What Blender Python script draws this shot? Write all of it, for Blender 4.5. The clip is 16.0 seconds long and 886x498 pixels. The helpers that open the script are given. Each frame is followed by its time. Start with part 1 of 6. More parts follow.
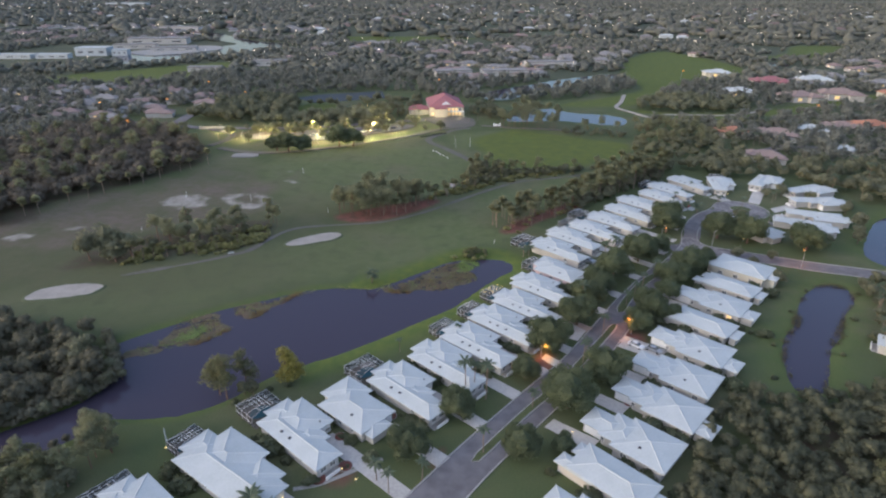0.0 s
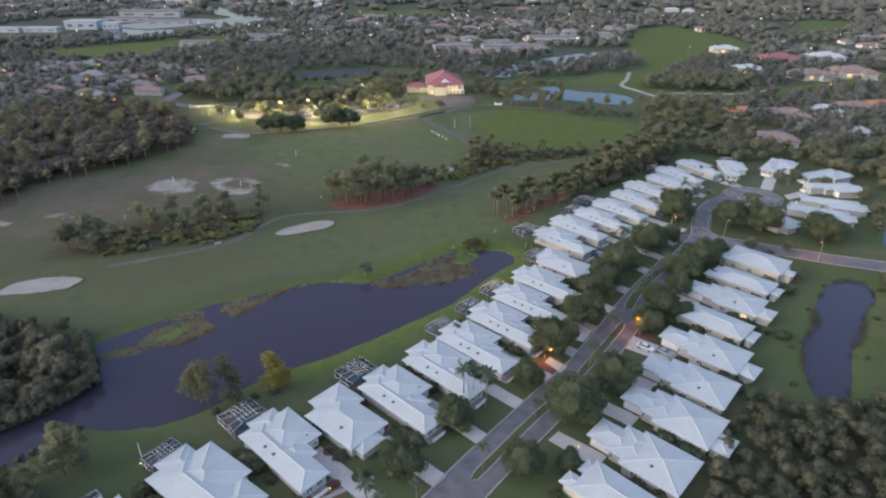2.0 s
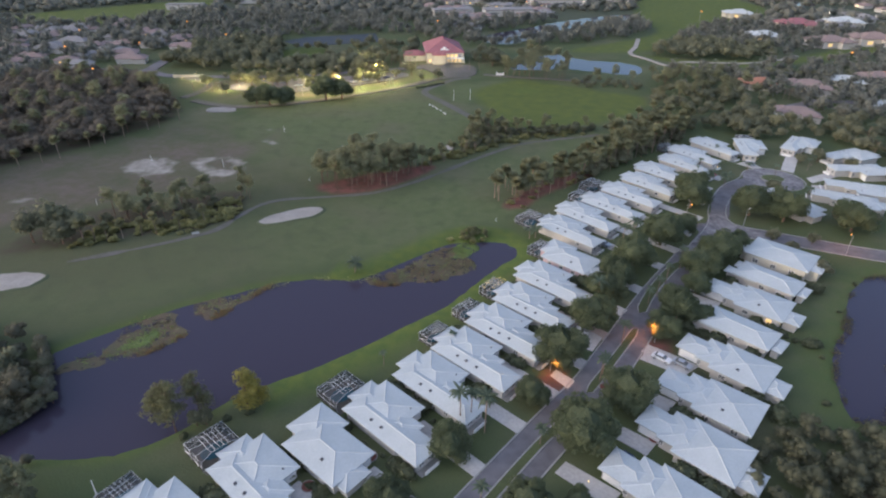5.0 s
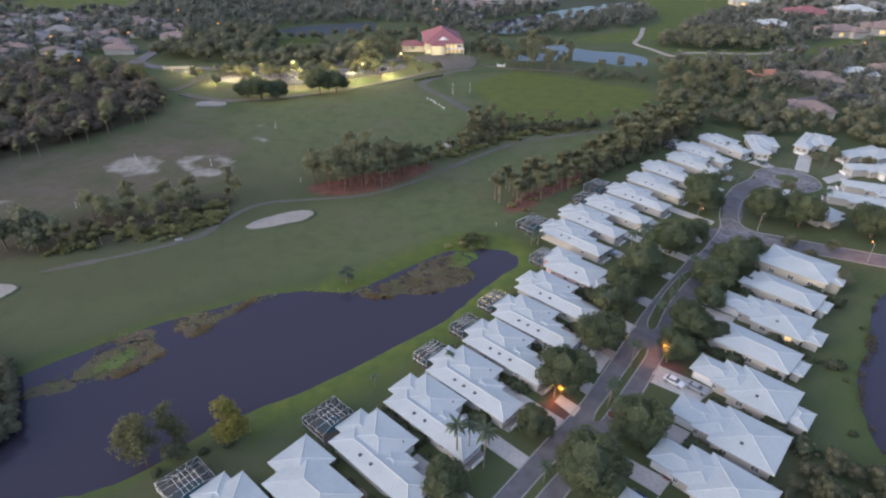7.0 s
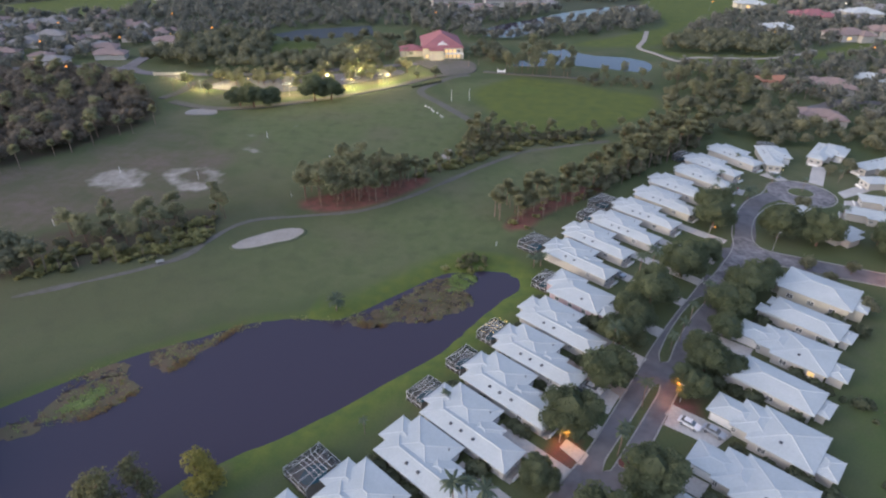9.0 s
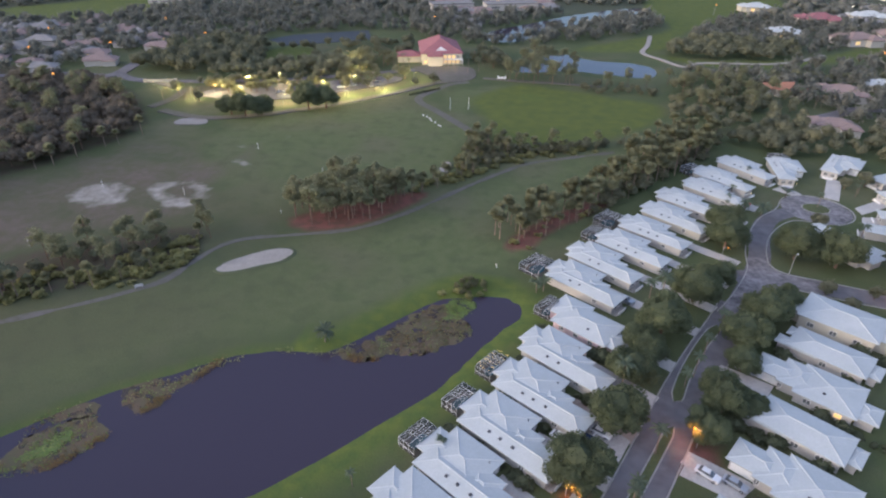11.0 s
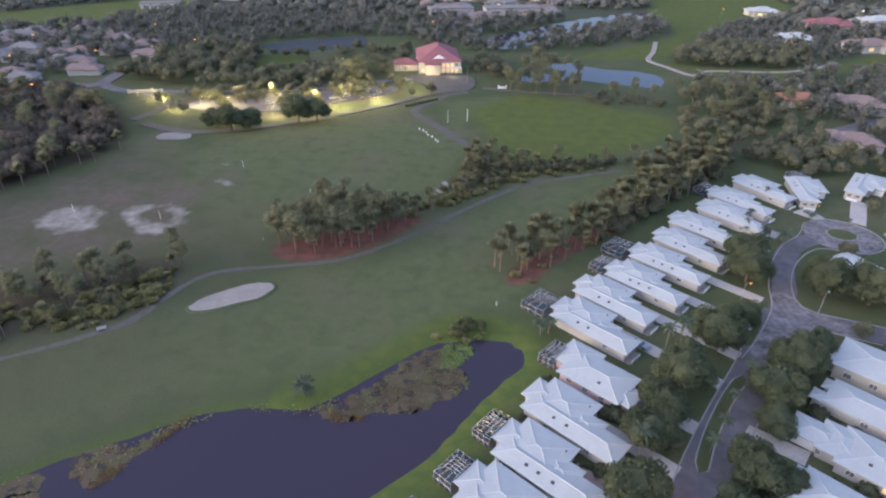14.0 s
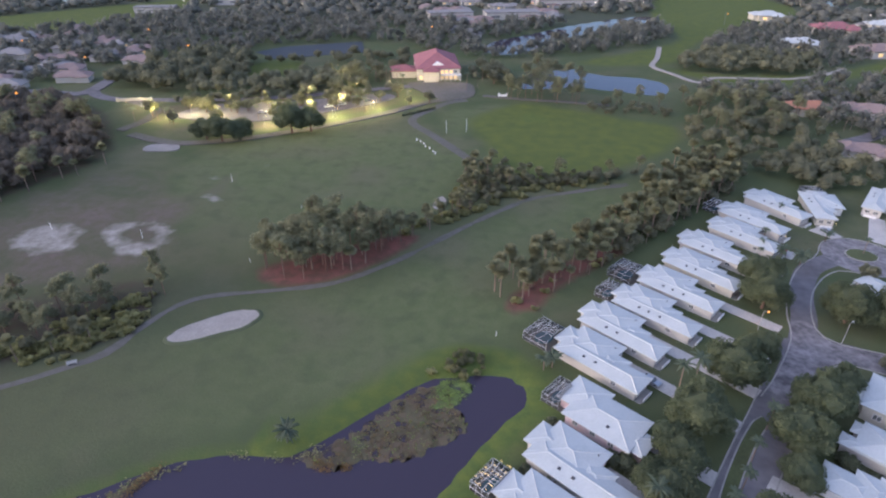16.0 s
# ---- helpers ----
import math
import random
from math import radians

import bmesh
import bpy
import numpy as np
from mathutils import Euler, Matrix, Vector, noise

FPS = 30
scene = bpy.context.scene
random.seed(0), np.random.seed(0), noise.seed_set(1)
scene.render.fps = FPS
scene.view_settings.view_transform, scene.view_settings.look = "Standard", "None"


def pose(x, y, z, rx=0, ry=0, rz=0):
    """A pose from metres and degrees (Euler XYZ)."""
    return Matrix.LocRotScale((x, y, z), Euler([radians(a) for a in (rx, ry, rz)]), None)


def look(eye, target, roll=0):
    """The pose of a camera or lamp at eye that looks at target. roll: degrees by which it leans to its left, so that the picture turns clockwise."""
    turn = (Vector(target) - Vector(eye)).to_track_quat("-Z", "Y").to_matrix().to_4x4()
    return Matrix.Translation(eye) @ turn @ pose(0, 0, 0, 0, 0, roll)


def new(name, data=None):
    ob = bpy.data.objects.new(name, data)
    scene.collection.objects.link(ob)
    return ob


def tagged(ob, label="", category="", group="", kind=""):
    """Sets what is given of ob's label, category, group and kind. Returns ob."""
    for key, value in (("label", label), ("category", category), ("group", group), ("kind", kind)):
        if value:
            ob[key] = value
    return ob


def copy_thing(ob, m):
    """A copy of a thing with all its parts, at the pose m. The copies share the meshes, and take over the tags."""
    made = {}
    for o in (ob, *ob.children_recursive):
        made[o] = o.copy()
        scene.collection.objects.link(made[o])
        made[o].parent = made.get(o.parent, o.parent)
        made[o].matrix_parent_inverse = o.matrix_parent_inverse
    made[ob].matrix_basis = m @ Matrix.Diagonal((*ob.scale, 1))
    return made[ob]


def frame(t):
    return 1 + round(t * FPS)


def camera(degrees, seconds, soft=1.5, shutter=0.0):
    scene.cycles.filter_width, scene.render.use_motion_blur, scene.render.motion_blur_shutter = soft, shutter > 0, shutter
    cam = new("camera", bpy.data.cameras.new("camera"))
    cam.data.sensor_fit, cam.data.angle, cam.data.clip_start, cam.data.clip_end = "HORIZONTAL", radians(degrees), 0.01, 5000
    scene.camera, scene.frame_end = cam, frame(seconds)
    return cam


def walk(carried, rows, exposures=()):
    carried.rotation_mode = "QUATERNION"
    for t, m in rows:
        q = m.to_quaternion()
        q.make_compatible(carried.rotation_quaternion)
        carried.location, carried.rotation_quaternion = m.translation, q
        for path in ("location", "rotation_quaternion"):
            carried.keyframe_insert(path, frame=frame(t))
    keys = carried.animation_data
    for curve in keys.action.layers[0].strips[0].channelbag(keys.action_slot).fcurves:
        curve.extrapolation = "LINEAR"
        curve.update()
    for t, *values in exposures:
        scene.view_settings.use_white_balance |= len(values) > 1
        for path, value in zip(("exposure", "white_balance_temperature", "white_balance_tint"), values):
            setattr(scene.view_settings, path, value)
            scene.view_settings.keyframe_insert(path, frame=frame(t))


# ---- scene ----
cam = camera(74.0, 16.0, soft=2.2)
# seconds, x, y, z, yaw, pitch, roll
PATH = [
    (0, 1.60, -9.19, 91.33, 5.58, -24.24, 0.37),
    (0.5, 1.45, -6.19, 91.34, 5.57, -24.82, 0.41),
    (1, 1.30, -3.20, 91.35, 5.56, -25.41, 0.45),
    (1.5, 1.17, -0.20, 91.36, 5.55, -25.98, 0.48),
    (2, 1.05, 2.79, 91.36, 5.55, -26.55, 0.51),
    (2.5, 0.93, 5.78, 91.37, 5.54, -27.10, 0.54),
    (3, 0.82, 8.77, 91.38, 5.54, -27.65, 0.56),
    (3.5, 0.72, 11.76, 91.39, 5.54, -28.19, 0.57),
    (4, 0.62, 14.74, 91.40, 5.54, -28.72, 0.59),
    (6.5, 0.22, 29.63, 91.44, 5.57, -30.99, 0.62),
    (7, 0.16, 32.60, 91.45, 5.57, -31.03, 0.62),
    (7.5, 0.10, 35.56, 91.46, 5.58, -30.99, 0.61),
    (8, 0.04, 38.53, 91.47, 5.59, -30.97, 0.61),
    (8.5, -0.01, 41.49, 91.48, 5.61, -30.94, 0.60),
    (9, -0.07, 44.45, 91.49, 5.62, -30.96, 0.59),
    (11.5, -0.29, 59.22, 91.53, 5.69, -30.79, 0.53),
    (12, -0.33, 62.17, 91.54, 5.70, -30.76, 0.52),
    (12.5, -0.37, 65.11, 91.55, 5.72, -30.73, 0.50),
    (13, -0.41, 68.06, 91.56, 5.74, -30.71, 0.49),
    (13.5, -0.45, 71.00, 91.56, 5.75, -30.72, 0.47),
    (14, -0.49, 73.93, 91.57, 5.77, -30.69, 0.46),
    (14.5, -0.53, 76.87, 91.58, 5.78, -30.63, 0.44),
    (15, -0.57, 79.80, 91.59, 5.80, -30.59, 0.43),
    (15.5, -0.62, 82.73, 91.60, 5.82, -30.57, 0.42),
    (16, -0.66, 85.66, 91.61, 5.83, -30.51, 0.41),
]
walk(cam, [(t, pose(x, y, z, 90 + pitch, 0, yaw) @ pose(0, 0, 0, 0, 0, roll)) for t, x, y, z, yaw, pitch, roll in PATH],
     exposures=[(0.0, 1.0, 6000, 13), (7.0, 0.97, 6010, 15), (12.0, 1.05, 5940, 18), (16.0, 1.09, 5720, 22)])

# dusk under a thin, even overcast
world = bpy.data.worlds.new("dusk_sky")
scene.world = world
world.use_nodes = True
wn, wl = world.node_tree.nodes, world.node_tree.links
sky = wn.new("ShaderNodeTexSky")
sky.sky_type, sky.sun_disc = "NISHITA", False
sky.sun_elevation, sky.sun_rotation = radians(14), radians(250)
sky.air_density, sky.dust_density, sky.ozone_density = 1.0, 3.5, 2.0
wn["Background"].inputs["Strength"].default_value = 0.15
wl.new(sky.outputs["Color"], wn["Background"].inputs["Color"])
sun = new("sun", bpy.data.lights.new("sun", "SUN"))
sun.data.energy, sun.data.angle, sun.data.color = 0.7, radians(135), (1.0, 0.95, 0.92)
sun.matrix_world = look((-60, -170, 160), (0, 0, 0))

# ---------------------------------------------------------------- materials
MATS = {}


def mat(name, col, col2=None, rough=0.7, scale=0.3, fine=4.0, bump=0.0, metal=0.0, island=0.0, tree=0.0, spec=0.3, bump_scale=8.0, leafy=False):
    """Two tones mixed by a broad and a fine noise in world space, with a little relief."""
    m = bpy.data.materials.new(name)
    m.use_nodes = True
    n, l = m.node_tree.nodes, m.node_tree.links
    b = n["Principled BSDF"]
    b.inputs["Roughness"].default_value, b.inputs["Metallic"].default_value = rough, metal
    b.inputs["Specular IOR Level"].default_value = spec
    geo = n.new("ShaderNodeNewGeometry")
    broad, small = n.new("ShaderNodeTexNoise"), n.new("ShaderNodeTexNoise")
    broad.inputs["Scale"].default_value, small.inputs["Scale"].default_value = scale, fine
    broad.inputs["Detail"].default_value = small.inputs["Detail"].default_value = 3
    l.new(geo.outputs["Position"], broad.inputs["Vector"])
    l.new(geo.outputs["Position"], small.inputs["Vector"])
    add = n.new("ShaderNodeMath")
    add.operation = "ADD"
    l.new(broad.outputs["Fac"], add.inputs[0])
    l.new(small.outputs["Fac"], add.inputs[1])
    span = n.new("ShaderNodeMapRange")
    span.inputs["From Min"].default_value, span.inputs["From Max"].default_value = 0.75, 1.25
    l.new(add.outputs[0], span.inputs["Value"])
    fac = span.outputs["Result"]
    mix = n.new("ShaderNodeMix")
    mix.data_type = "RGBA"
    c2 = col2 or tuple(v * 0.75 for v in col)
    mix.inputs[6].default_value, mix.inputs[7].default_value = (*col, 1), (*c2, 1)
    l.new(fac, mix.inputs[0])
    out = mix.outputs[2]
    if island or tree:
        val = n.new("ShaderNodeMath")
        val.operation = "MULTIPLY_ADD"
        val.inputs[1].default_value, val.inputs[2].default_value = island, 1 - island / 2 - tree / 2
        l.new(geo.outputs["Random Per Island"], val.inputs[0])
        info, val2 = n.new("ShaderNodeObjectInfo"), n.new("ShaderNodeMath")
        val2.operation = "MULTIPLY_ADD"
        val2.inputs[1].default_value = tree
        l.new(info.outputs["Random"], val2.inputs[0])
        l.new(val.outputs[0], val2.inputs[2])
        hsv = n.new("ShaderNodeHueSaturation")
        l.new(out, hsv.inputs["Color"])
        l.new(val2.outputs[0], hsv.inputs["Value"])
        out = hsv.outputs["Color"]
    l.new(out, b.inputs["Base Color"])
    if leafy:
        thin, blend = n.new("ShaderNodeBsdfTranslucent"), n.new("ShaderNodeMixShader")
        blend.inputs[0].default_value = 0.5
        l.new(out, thin.inputs["Color"])
        l.new(b.outputs[0], blend.inputs[1])
        l.new(thin.outputs[0], blend.inputs[2])
        l.new(blend.outputs[0], n["Material Output"].inputs["Surface"])
    if bump:
        tex, bm = n.new("ShaderNodeTexNoise"), n.new("ShaderNodeBump")
        tex.inputs["Scale"].default_value, tex.inputs["Detail"].default_value = bump_scale, 4
        bm.inputs["Strength"].default_value, bm.inputs["Distance"].default_value = bump, 0.05
        l.new(geo.outputs["Position"], tex.inputs["Vector"])
        l.new(tex.outputs["Fac"], bm.inputs["Height"])
        l.new(bm.outputs["Normal"], b.inputs["Normal"])
    MATS[name] = m
    return m


def glow(name, col, strength):
    m = bpy.data.materials.new(name)
    m.use_nodes = True
    b = m.node_tree.nodes["Principled BSDF"]
    b.inputs["Base Color"].default_value = (*col, 1)
    b.inputs["Emission Color"].default_value, b.inputs["Emission Strength"].default_value = (*col, 1), strength
    MATS[name] = m
    return m


mat("roof_white", (0.465, 0.495, 0.51), (0.405, 0.435, 0.45), 0.8, 0.25, 2.5, 0.25)
mat("cap_white", (0.52, 0.55, 0.565), (0.46, 0.485, 0.50), 0.8, 0.4, 3.0)
mat("stucco", (0.50, 0.48, 0.46), (0.43, 0.41, 0.39), 0.9, 0.3, 6.0, 0.2)
mat("stucco_pink", (0.60, 0.47, 0.50), (0.54, 0.42, 0.45), 0.9, 0.3, 6.0, 0.2)
mat("stucco_yellow", (0.52, 0.49, 0.42), (0.46, 0.43, 0.37), 0.9, 0.3, 6.0, 0.2)
mat("trim_white", (0.78, 0.78, 0.78), (0.70, 0.70, 0.71), 0.6, 0.5, 5.0)
mat("aluminium", (0.62, 0.64, 0.66), (0.52, 0.54, 0.57), 0.4, 0.5, 5.0, metal=0.3)
mat("skylight_dark", (0.05, 0.05, 0.06), (0.08, 0.08, 0.09), 0.3, 0.5, 5.0)
# mid-grey glass base: part of the sky's reflection is painted in
mat("window_glass", (0.12, 0.125, 0.135), (0.16, 0.165, 0.17), 0.08, 0.5, 5.0, spec=0.6)
mat("asphalt", (0.185, 0.175, 0.188), (0.118, 0.111, 0.120), 0.9, 0.06, 0.35, 0.2)
mat("asphalt_old", (0.27, 0.255, 0.265), (0.105, 0.098, 0.106), 0.9, 0.22, 0.7, 0.2)
mat("concrete", (0.36, 0.345, 0.33), (0.26, 0.25, 0.24), 0.9, 0.2, 2.0, 0.2)
mat("drive_concrete", (0.50, 0.48, 0.46), (0.38, 0.36, 0.35), 0.9, 0.15, 1.5, 0.2)
mat("paver", (0.40, 0.33, 0.28), (0.31, 0.25, 0.22), 0.9, 0.4, 3.0, 0.2)
mat("kerb", (0.36, 0.35, 0.34), (0.28, 0.27, 0.26), 0.9, 0.4, 3.0)
mat("sand", (0.36, 0.33, 0.305), (0.28, 0.255, 0.235), 0.95, 0.25, 2.0, 0.3)
mat("path_grey", (0.140, 0.128, 0.124), (0.100, 0.098, 0.078), 0.95, 0.05, 0.6, 0.2)
mat("mulch", (0.20, 0.075, 0.065), (0.13, 0.065, 0.05), 0.95, 0.3, 3.0, 0.4)
mat("bark", (0.21, 0.135, 0.10), (0.145, 0.095, 0.075), 0.95, 0.8, 6.0, 0.3)
mat("palm_bark", (0.25, 0.19, 0.15), (0.17, 0.13, 0.105), 0.95, 0.8, 6.0, 0.3)
mat("dead_frond", (0.27, 0.17, 0.09), (0.18, 0.11, 0.06), 0.9, 0.5, 4.0, island=0.4)
mat("leaf_oak", (0.140, 0.162, 0.090), (0.106, 0.130, 0.074), 0.7, 0.25, 1.5, island=0.22, tree=0.2, leafy=True)
mat("leaf_wood", (0.225, 0.226, 0.146), (0.180, 0.186, 0.122), 0.7, 0.10, 0.8, island=0.22, tree=0.3, leafy=True)
mat("leaf_west", (0.245, 0.205, 0.162), (0.190, 0.168, 0.130), 0.7, 0.10, 0.8, island=0.22, tree=0.3, leafy=True)
mat("leaf_grove", (0.186, 0.176, 0.124), (0.144, 0.142, 0.100), 0.7, 0.10, 0.8, island=0.24, tree=0.3, leafy=True)
mat("leaf_east", (0.165, 0.168, 0.110), (0.126, 0.134, 0.088), 0.7, 0.10, 0.8, island=0.22, tree=0.3, leafy=True)
mat("leaf_pine", (0.272, 0.275, 0.165), (0.215, 0.225, 0.138), 0.7, 0.12, 1.0, island=0.24, tree=0.3, leafy=True)
mat("leaf_cypress", (0.200, 0.200, 0.110), (0.150, 0.155, 0.085), 0.7, 0.2, 1.0, island=0.3, tree=0.2, leafy=True)
mat("leaf_yellow", (0.34, 0.30, 0.085), (0.25, 0.235, 0.075), 0.7, 0.2, 1.0, island=0.4, tree=0.2, leafy=True)
mat("leaf_palm", (0.270, 0.262, 0.150), (0.205, 0.210, 0.122), 0.6, 0.2, 1.5, island=0.3, tree=0.3, leafy=True)
mat("leaf_feather", (0.150, 0.182, 0.120), (0.112, 0.145, 0.098), 0.55, 0.2, 1.5, island=0.3, tree=0.2, leafy=True)
mat("leaf_palmetto", (0.34, 0.33, 0.15), (0.25, 0.25, 0.12), 0.6, 0.2, 1.5, island=0.35, tree=0.3, leafy=True)
mat("leaf_shrub", (0.150, 0.165, 0.098), (0.110, 0.128, 0.078), 0.7, 0.3, 2.0, island=0.35, tree=0.3, leafy=True)
# far leaves greyed and paled: the haze of distance is in this colour
mat("leaf_far_hazed", (0.235, 0.236, 0.200), (0.172, 0.178, 0.154), 0.8, 0.012, 0.06, island=0.3, leafy=True)
mat("marsh", (0.125, 0.088, 0.062), (0.092, 0.090, 0.050), 0.9, 0.22, 0.9, 0.4)
mat("rim_reed", (0.27, 0.17, 0.07), (0.18, 0.13, 0.06), 0.9, 0.2, 0.8, island=0.4, leafy=True)
mat("reed", (0.17, 0.135, 0.085), (0.115, 0.110, 0.06), 0.9, 0.1, 0.8, island=0.4, leafy=True)
mat("pond_weed", (0.25, 0.34, 0.09), (0.14, 0.20, 0.06), 0.8, 0.08, 0.6, island=0.4, leafy=True)
mat("roof_red", (0.32, 0.135, 0.150), (0.26, 0.11, 0.125), 0.8, 0.2, 2.0, 0.3)
mat("roof_tan", (0.29, 0.215, 0.20), (0.22, 0.165, 0.155), 0.85, 0.2, 2.0, 0.3)
mat("roof_grey", (0.28, 0.265, 0.265), (0.20, 0.19, 0.19), 0.85, 0.2, 2.0, 0.3)
mat("roof_orange", (0.42, 0.20, 0.13), (0.34, 0.16, 0.11), 0.85, 0.2, 2.0, 0.3)
mat("car_white", (0.75, 0.76, 0.78), (0.70, 0.71, 0.73), 0.25, 0.5, 3.0, spec=0.5)
mat("car_blue", (0.03, 0.045, 0.09), (0.025, 0.035, 0.07), 0.25, 0.5, 3.0, spec=0.5)
mat("car_silver", (0.42, 0.45, 0.50), (0.38, 0.41, 0.46), 0.3, 0.5, 3.0, metal=0.4)
mat("car_red", (0.35, 0.03, 0.03), (0.30, 0.03, 0.03), 0.25, 0.5, 3.0, spec=0.5)
mat("tyre", (0.02, 0.02, 0.02), (0.03, 0.03, 0.03), 0.9)
mat("lamp_pole", (0.45, 0.45, 0.45), (0.36, 0.36, 0.36), 0.6, metal=0.3)
mat("court_blue", (0.055, 0.068, 0.082), (0.045, 0.055, 0.068), 0.9)
mat("plastic_white", (0.8, 0.8, 0.8), (0.72, 0.72, 0.72), 0.5)
glow("lamp_orange", (1.0, 0.36, 0.04), 0.95)
glow("lamp_warm", (1.0, 0.72, 0.26), 1.1)
glow("lamp_white", (1.0, 0.84, 0.64), 1.6)
glow("window_lit", (1.0, 0.66, 0.24), 0.35)

# still water
water = bpy.data.materials.new("water")
water.use_nodes = True
wnn, wll = water.node_tree.nodes, water.node_tree.links
wb = wnn["Principled BSDF"]
wb.inputs["Base Color"].default_value = (0.051, 0.043, 0.063, 1)
wb.inputs["Roughness"].default_value, wb.inputs["IOR"].default_value = 0.06, 1.33
wgeo, wtex, wbump = wnn.new("ShaderNodeNewGeometry"), wnn.new("ShaderNodeTexNoise"), wnn.new("ShaderNodeBump")
wtex.inputs["Scale"].default_value, wtex.inputs["Detail"].default_value = 1.3, 3
wbump.inputs["Strength"].default_value, wbump.inputs["Distance"].default_value = 0.30, 0.04
wll.new(wgeo.outputs["Position"], wtex.inputs["Vector"])
wll.new(wtex.outputs["Fac"], wbump.inputs["Height"])
wll.new(wbump.outputs["Normal"], wb.inputs["Normal"])
MATS["water"] = water

# insect screen of the pool enclosures: a fine dark mesh that lets light through
screen = bpy.data.materials.new("insect_screen")
screen.use_nodes = True
sn, sl = screen.node_tree.nodes, screen.node_tree.links
clear, mixer = sn.new("ShaderNodeBsdfTransparent"), sn.new("ShaderNodeMixShader")
sn["Principled BSDF"].inputs["Base Color"].default_value = (0.05, 0.055, 0.065, 1)
sn["Principled BSDF"].inputs["Roughness"].default_value = 0.8
mixer.inputs[0].default_value = 0.58
sl.new(clear.outputs[0], mixer.inputs[1])
sl.new(sn["Principled BSDF"].outputs[0], mixer.inputs[2])
sl.new(mixer.outputs[0], sn["Material Output"].inputs["Surface"])
MATS["insect_screen"] = screen


# ---------------------------------------------------------------- builders
def part(name, bm, material, parent=None, label=""):
    """Links a bmesh as one mesh object, under a thing or a part."""
    me = bpy.data.meshes.new(name)
    bm.to_mesh(me)
    bm.free()
    me.materials.append(MATS[material])
    ob = new(name, me)
    if parent:
        ob.parent = parent
    return tagged(ob, label)


def raw(name, verts, faces, material, parent=None, label="", smooth=False):
    me = bpy.data.meshes.new(name)
    me.from_pydata([tuple(map(float, v)) for v in verts], [], [tuple(map(int, f)) for f in faces])
    me.materials.append(MATS[material])
    if smooth:
        me.polygons.foreach_set("use_smooth", [True] * len(me.polygons))
    ob = new(name, me)
    if parent:
        ob.parent = parent
    return tagged(ob, label)


def thing(name, label, category, group="", at=None):
    ob = new(name)
    ob.empty_display_size = 0.5
    if at is not None:
        ob.matrix_basis = at
    return tagged(ob, label, category, group)


def box(bm, x0, x1, y0, y1, z0, z1):
    v = [bm.verts.new(p) for p in ((x0, y0, z0), (x1, y0, z0), (x1, y1, z0), (x0, y1, z0), (x0, y0, z1), (x1, y0, z1), (x1, y1, z1), (x0, y1, z1))]
    for f in ((3, 2, 1, 0), (4, 5, 6, 7), (0, 1, 5, 4), (1, 2, 6, 5), (2, 3, 7, 6), (3, 0, 4, 7)):
        bm.faces.new([v[i] for i in f])
    return bm


def boxed(*args):
    return box(bmesh.new(), *args)


def tube(bm, a, b, ra, rb, sides=6):
    a, b = Vector(a), Vector(b)
    turn = (b - a).to_track_quat("Z", "Y").to_matrix()
    rings = []
    for p, r in ((a, ra), (b, rb)):
        rings.append([bm.verts.new(p + turn @ Vector((r * math.cos(k * math.tau / sides), r * math.sin(k * math.tau / sides), 0))) for k in range(sides)])
    for k in range(sides):
        bm.faces.new((rings[0][k], rings[0][(k + 1) % sides], rings[1][(k + 1) % sides], rings[1][k]))
    bm.faces.new(rings[1])
    bm.faces.new(rings[0][::-1])
    return bm


def smooth_line(points, step=2.0, closed=False):
    """A Catmull-Rom line through control points, with even steps."""
    p = np.array(points, float)
    n = len(p)
    out = []
    for i in range(n if closed else n - 1):
        if closed:
            a, b, c, d = p[(i - 1) % n], p[i], p[(i + 1) % n], p[(i + 2) % n]
        else:
            a, b, c, d = p[max(i - 1, 0)], p[i], p[i + 1], p[min(i + 2, n - 1)]
        k = max(1, int(np.hypot(*(c - b)[:2]) / step))
        for s in np.arange(k) / k:
            out.append(0.5 * (2 * b + (c - a) * s + (2 * a - 5 * b + 4 * c - d) * s**2 + (3 * b - a - 3 * c + d) * s**3))
    if not closed:
        out.append(p[-1])
    return np.array(out)


def normals_of(line, closed=False):
    if closed:
        d = np.roll(line, -1, 0) - np.roll(line, 1, 0)
    else:
        d = np.gradient(line, axis=0)
    d /= np.linalg.norm(d, axis=1)[:, None] + 1e-9
    return np.stack([-d[:, 1], d[:, 0]], 1)


def ribbon(name, points, width, z, material, step=2.0, depth=0.12, parent=None, label="", wobble=0.0):
    """A paved strip with thickness along a smooth line."""
    line = smooth_line(points, step)
    nn = normals_of(line)
    w = np.full(len(line), width / 2.0) + wobble * np.array([noise.noise((p[0] * 0.15, p[1] * 0.15, 7)) for p in line])
    a, b = line + nn * w[:, None], line - nn * w[:, None]
    verts, faces = [], []
    for p, q in zip(a, b):
        verts += [(*p, z - depth), (*p, z), (*q, z), (*q, z - depth)]
    for i in range(len(line) - 1):
        k, j = 4 * i, 4 * i + 4
        faces += [(k + 1, k + 2, j + 2, j + 1), (k, k + 1, j + 1, j), (k + 2, k + 3, j + 3, j + 2)]
    e = 4 * len(line) - 4
    faces += [(0, 3, 2, 1), (e, e + 1, e + 2, e + 3)]
    return raw(name, verts, faces, material, parent, label)


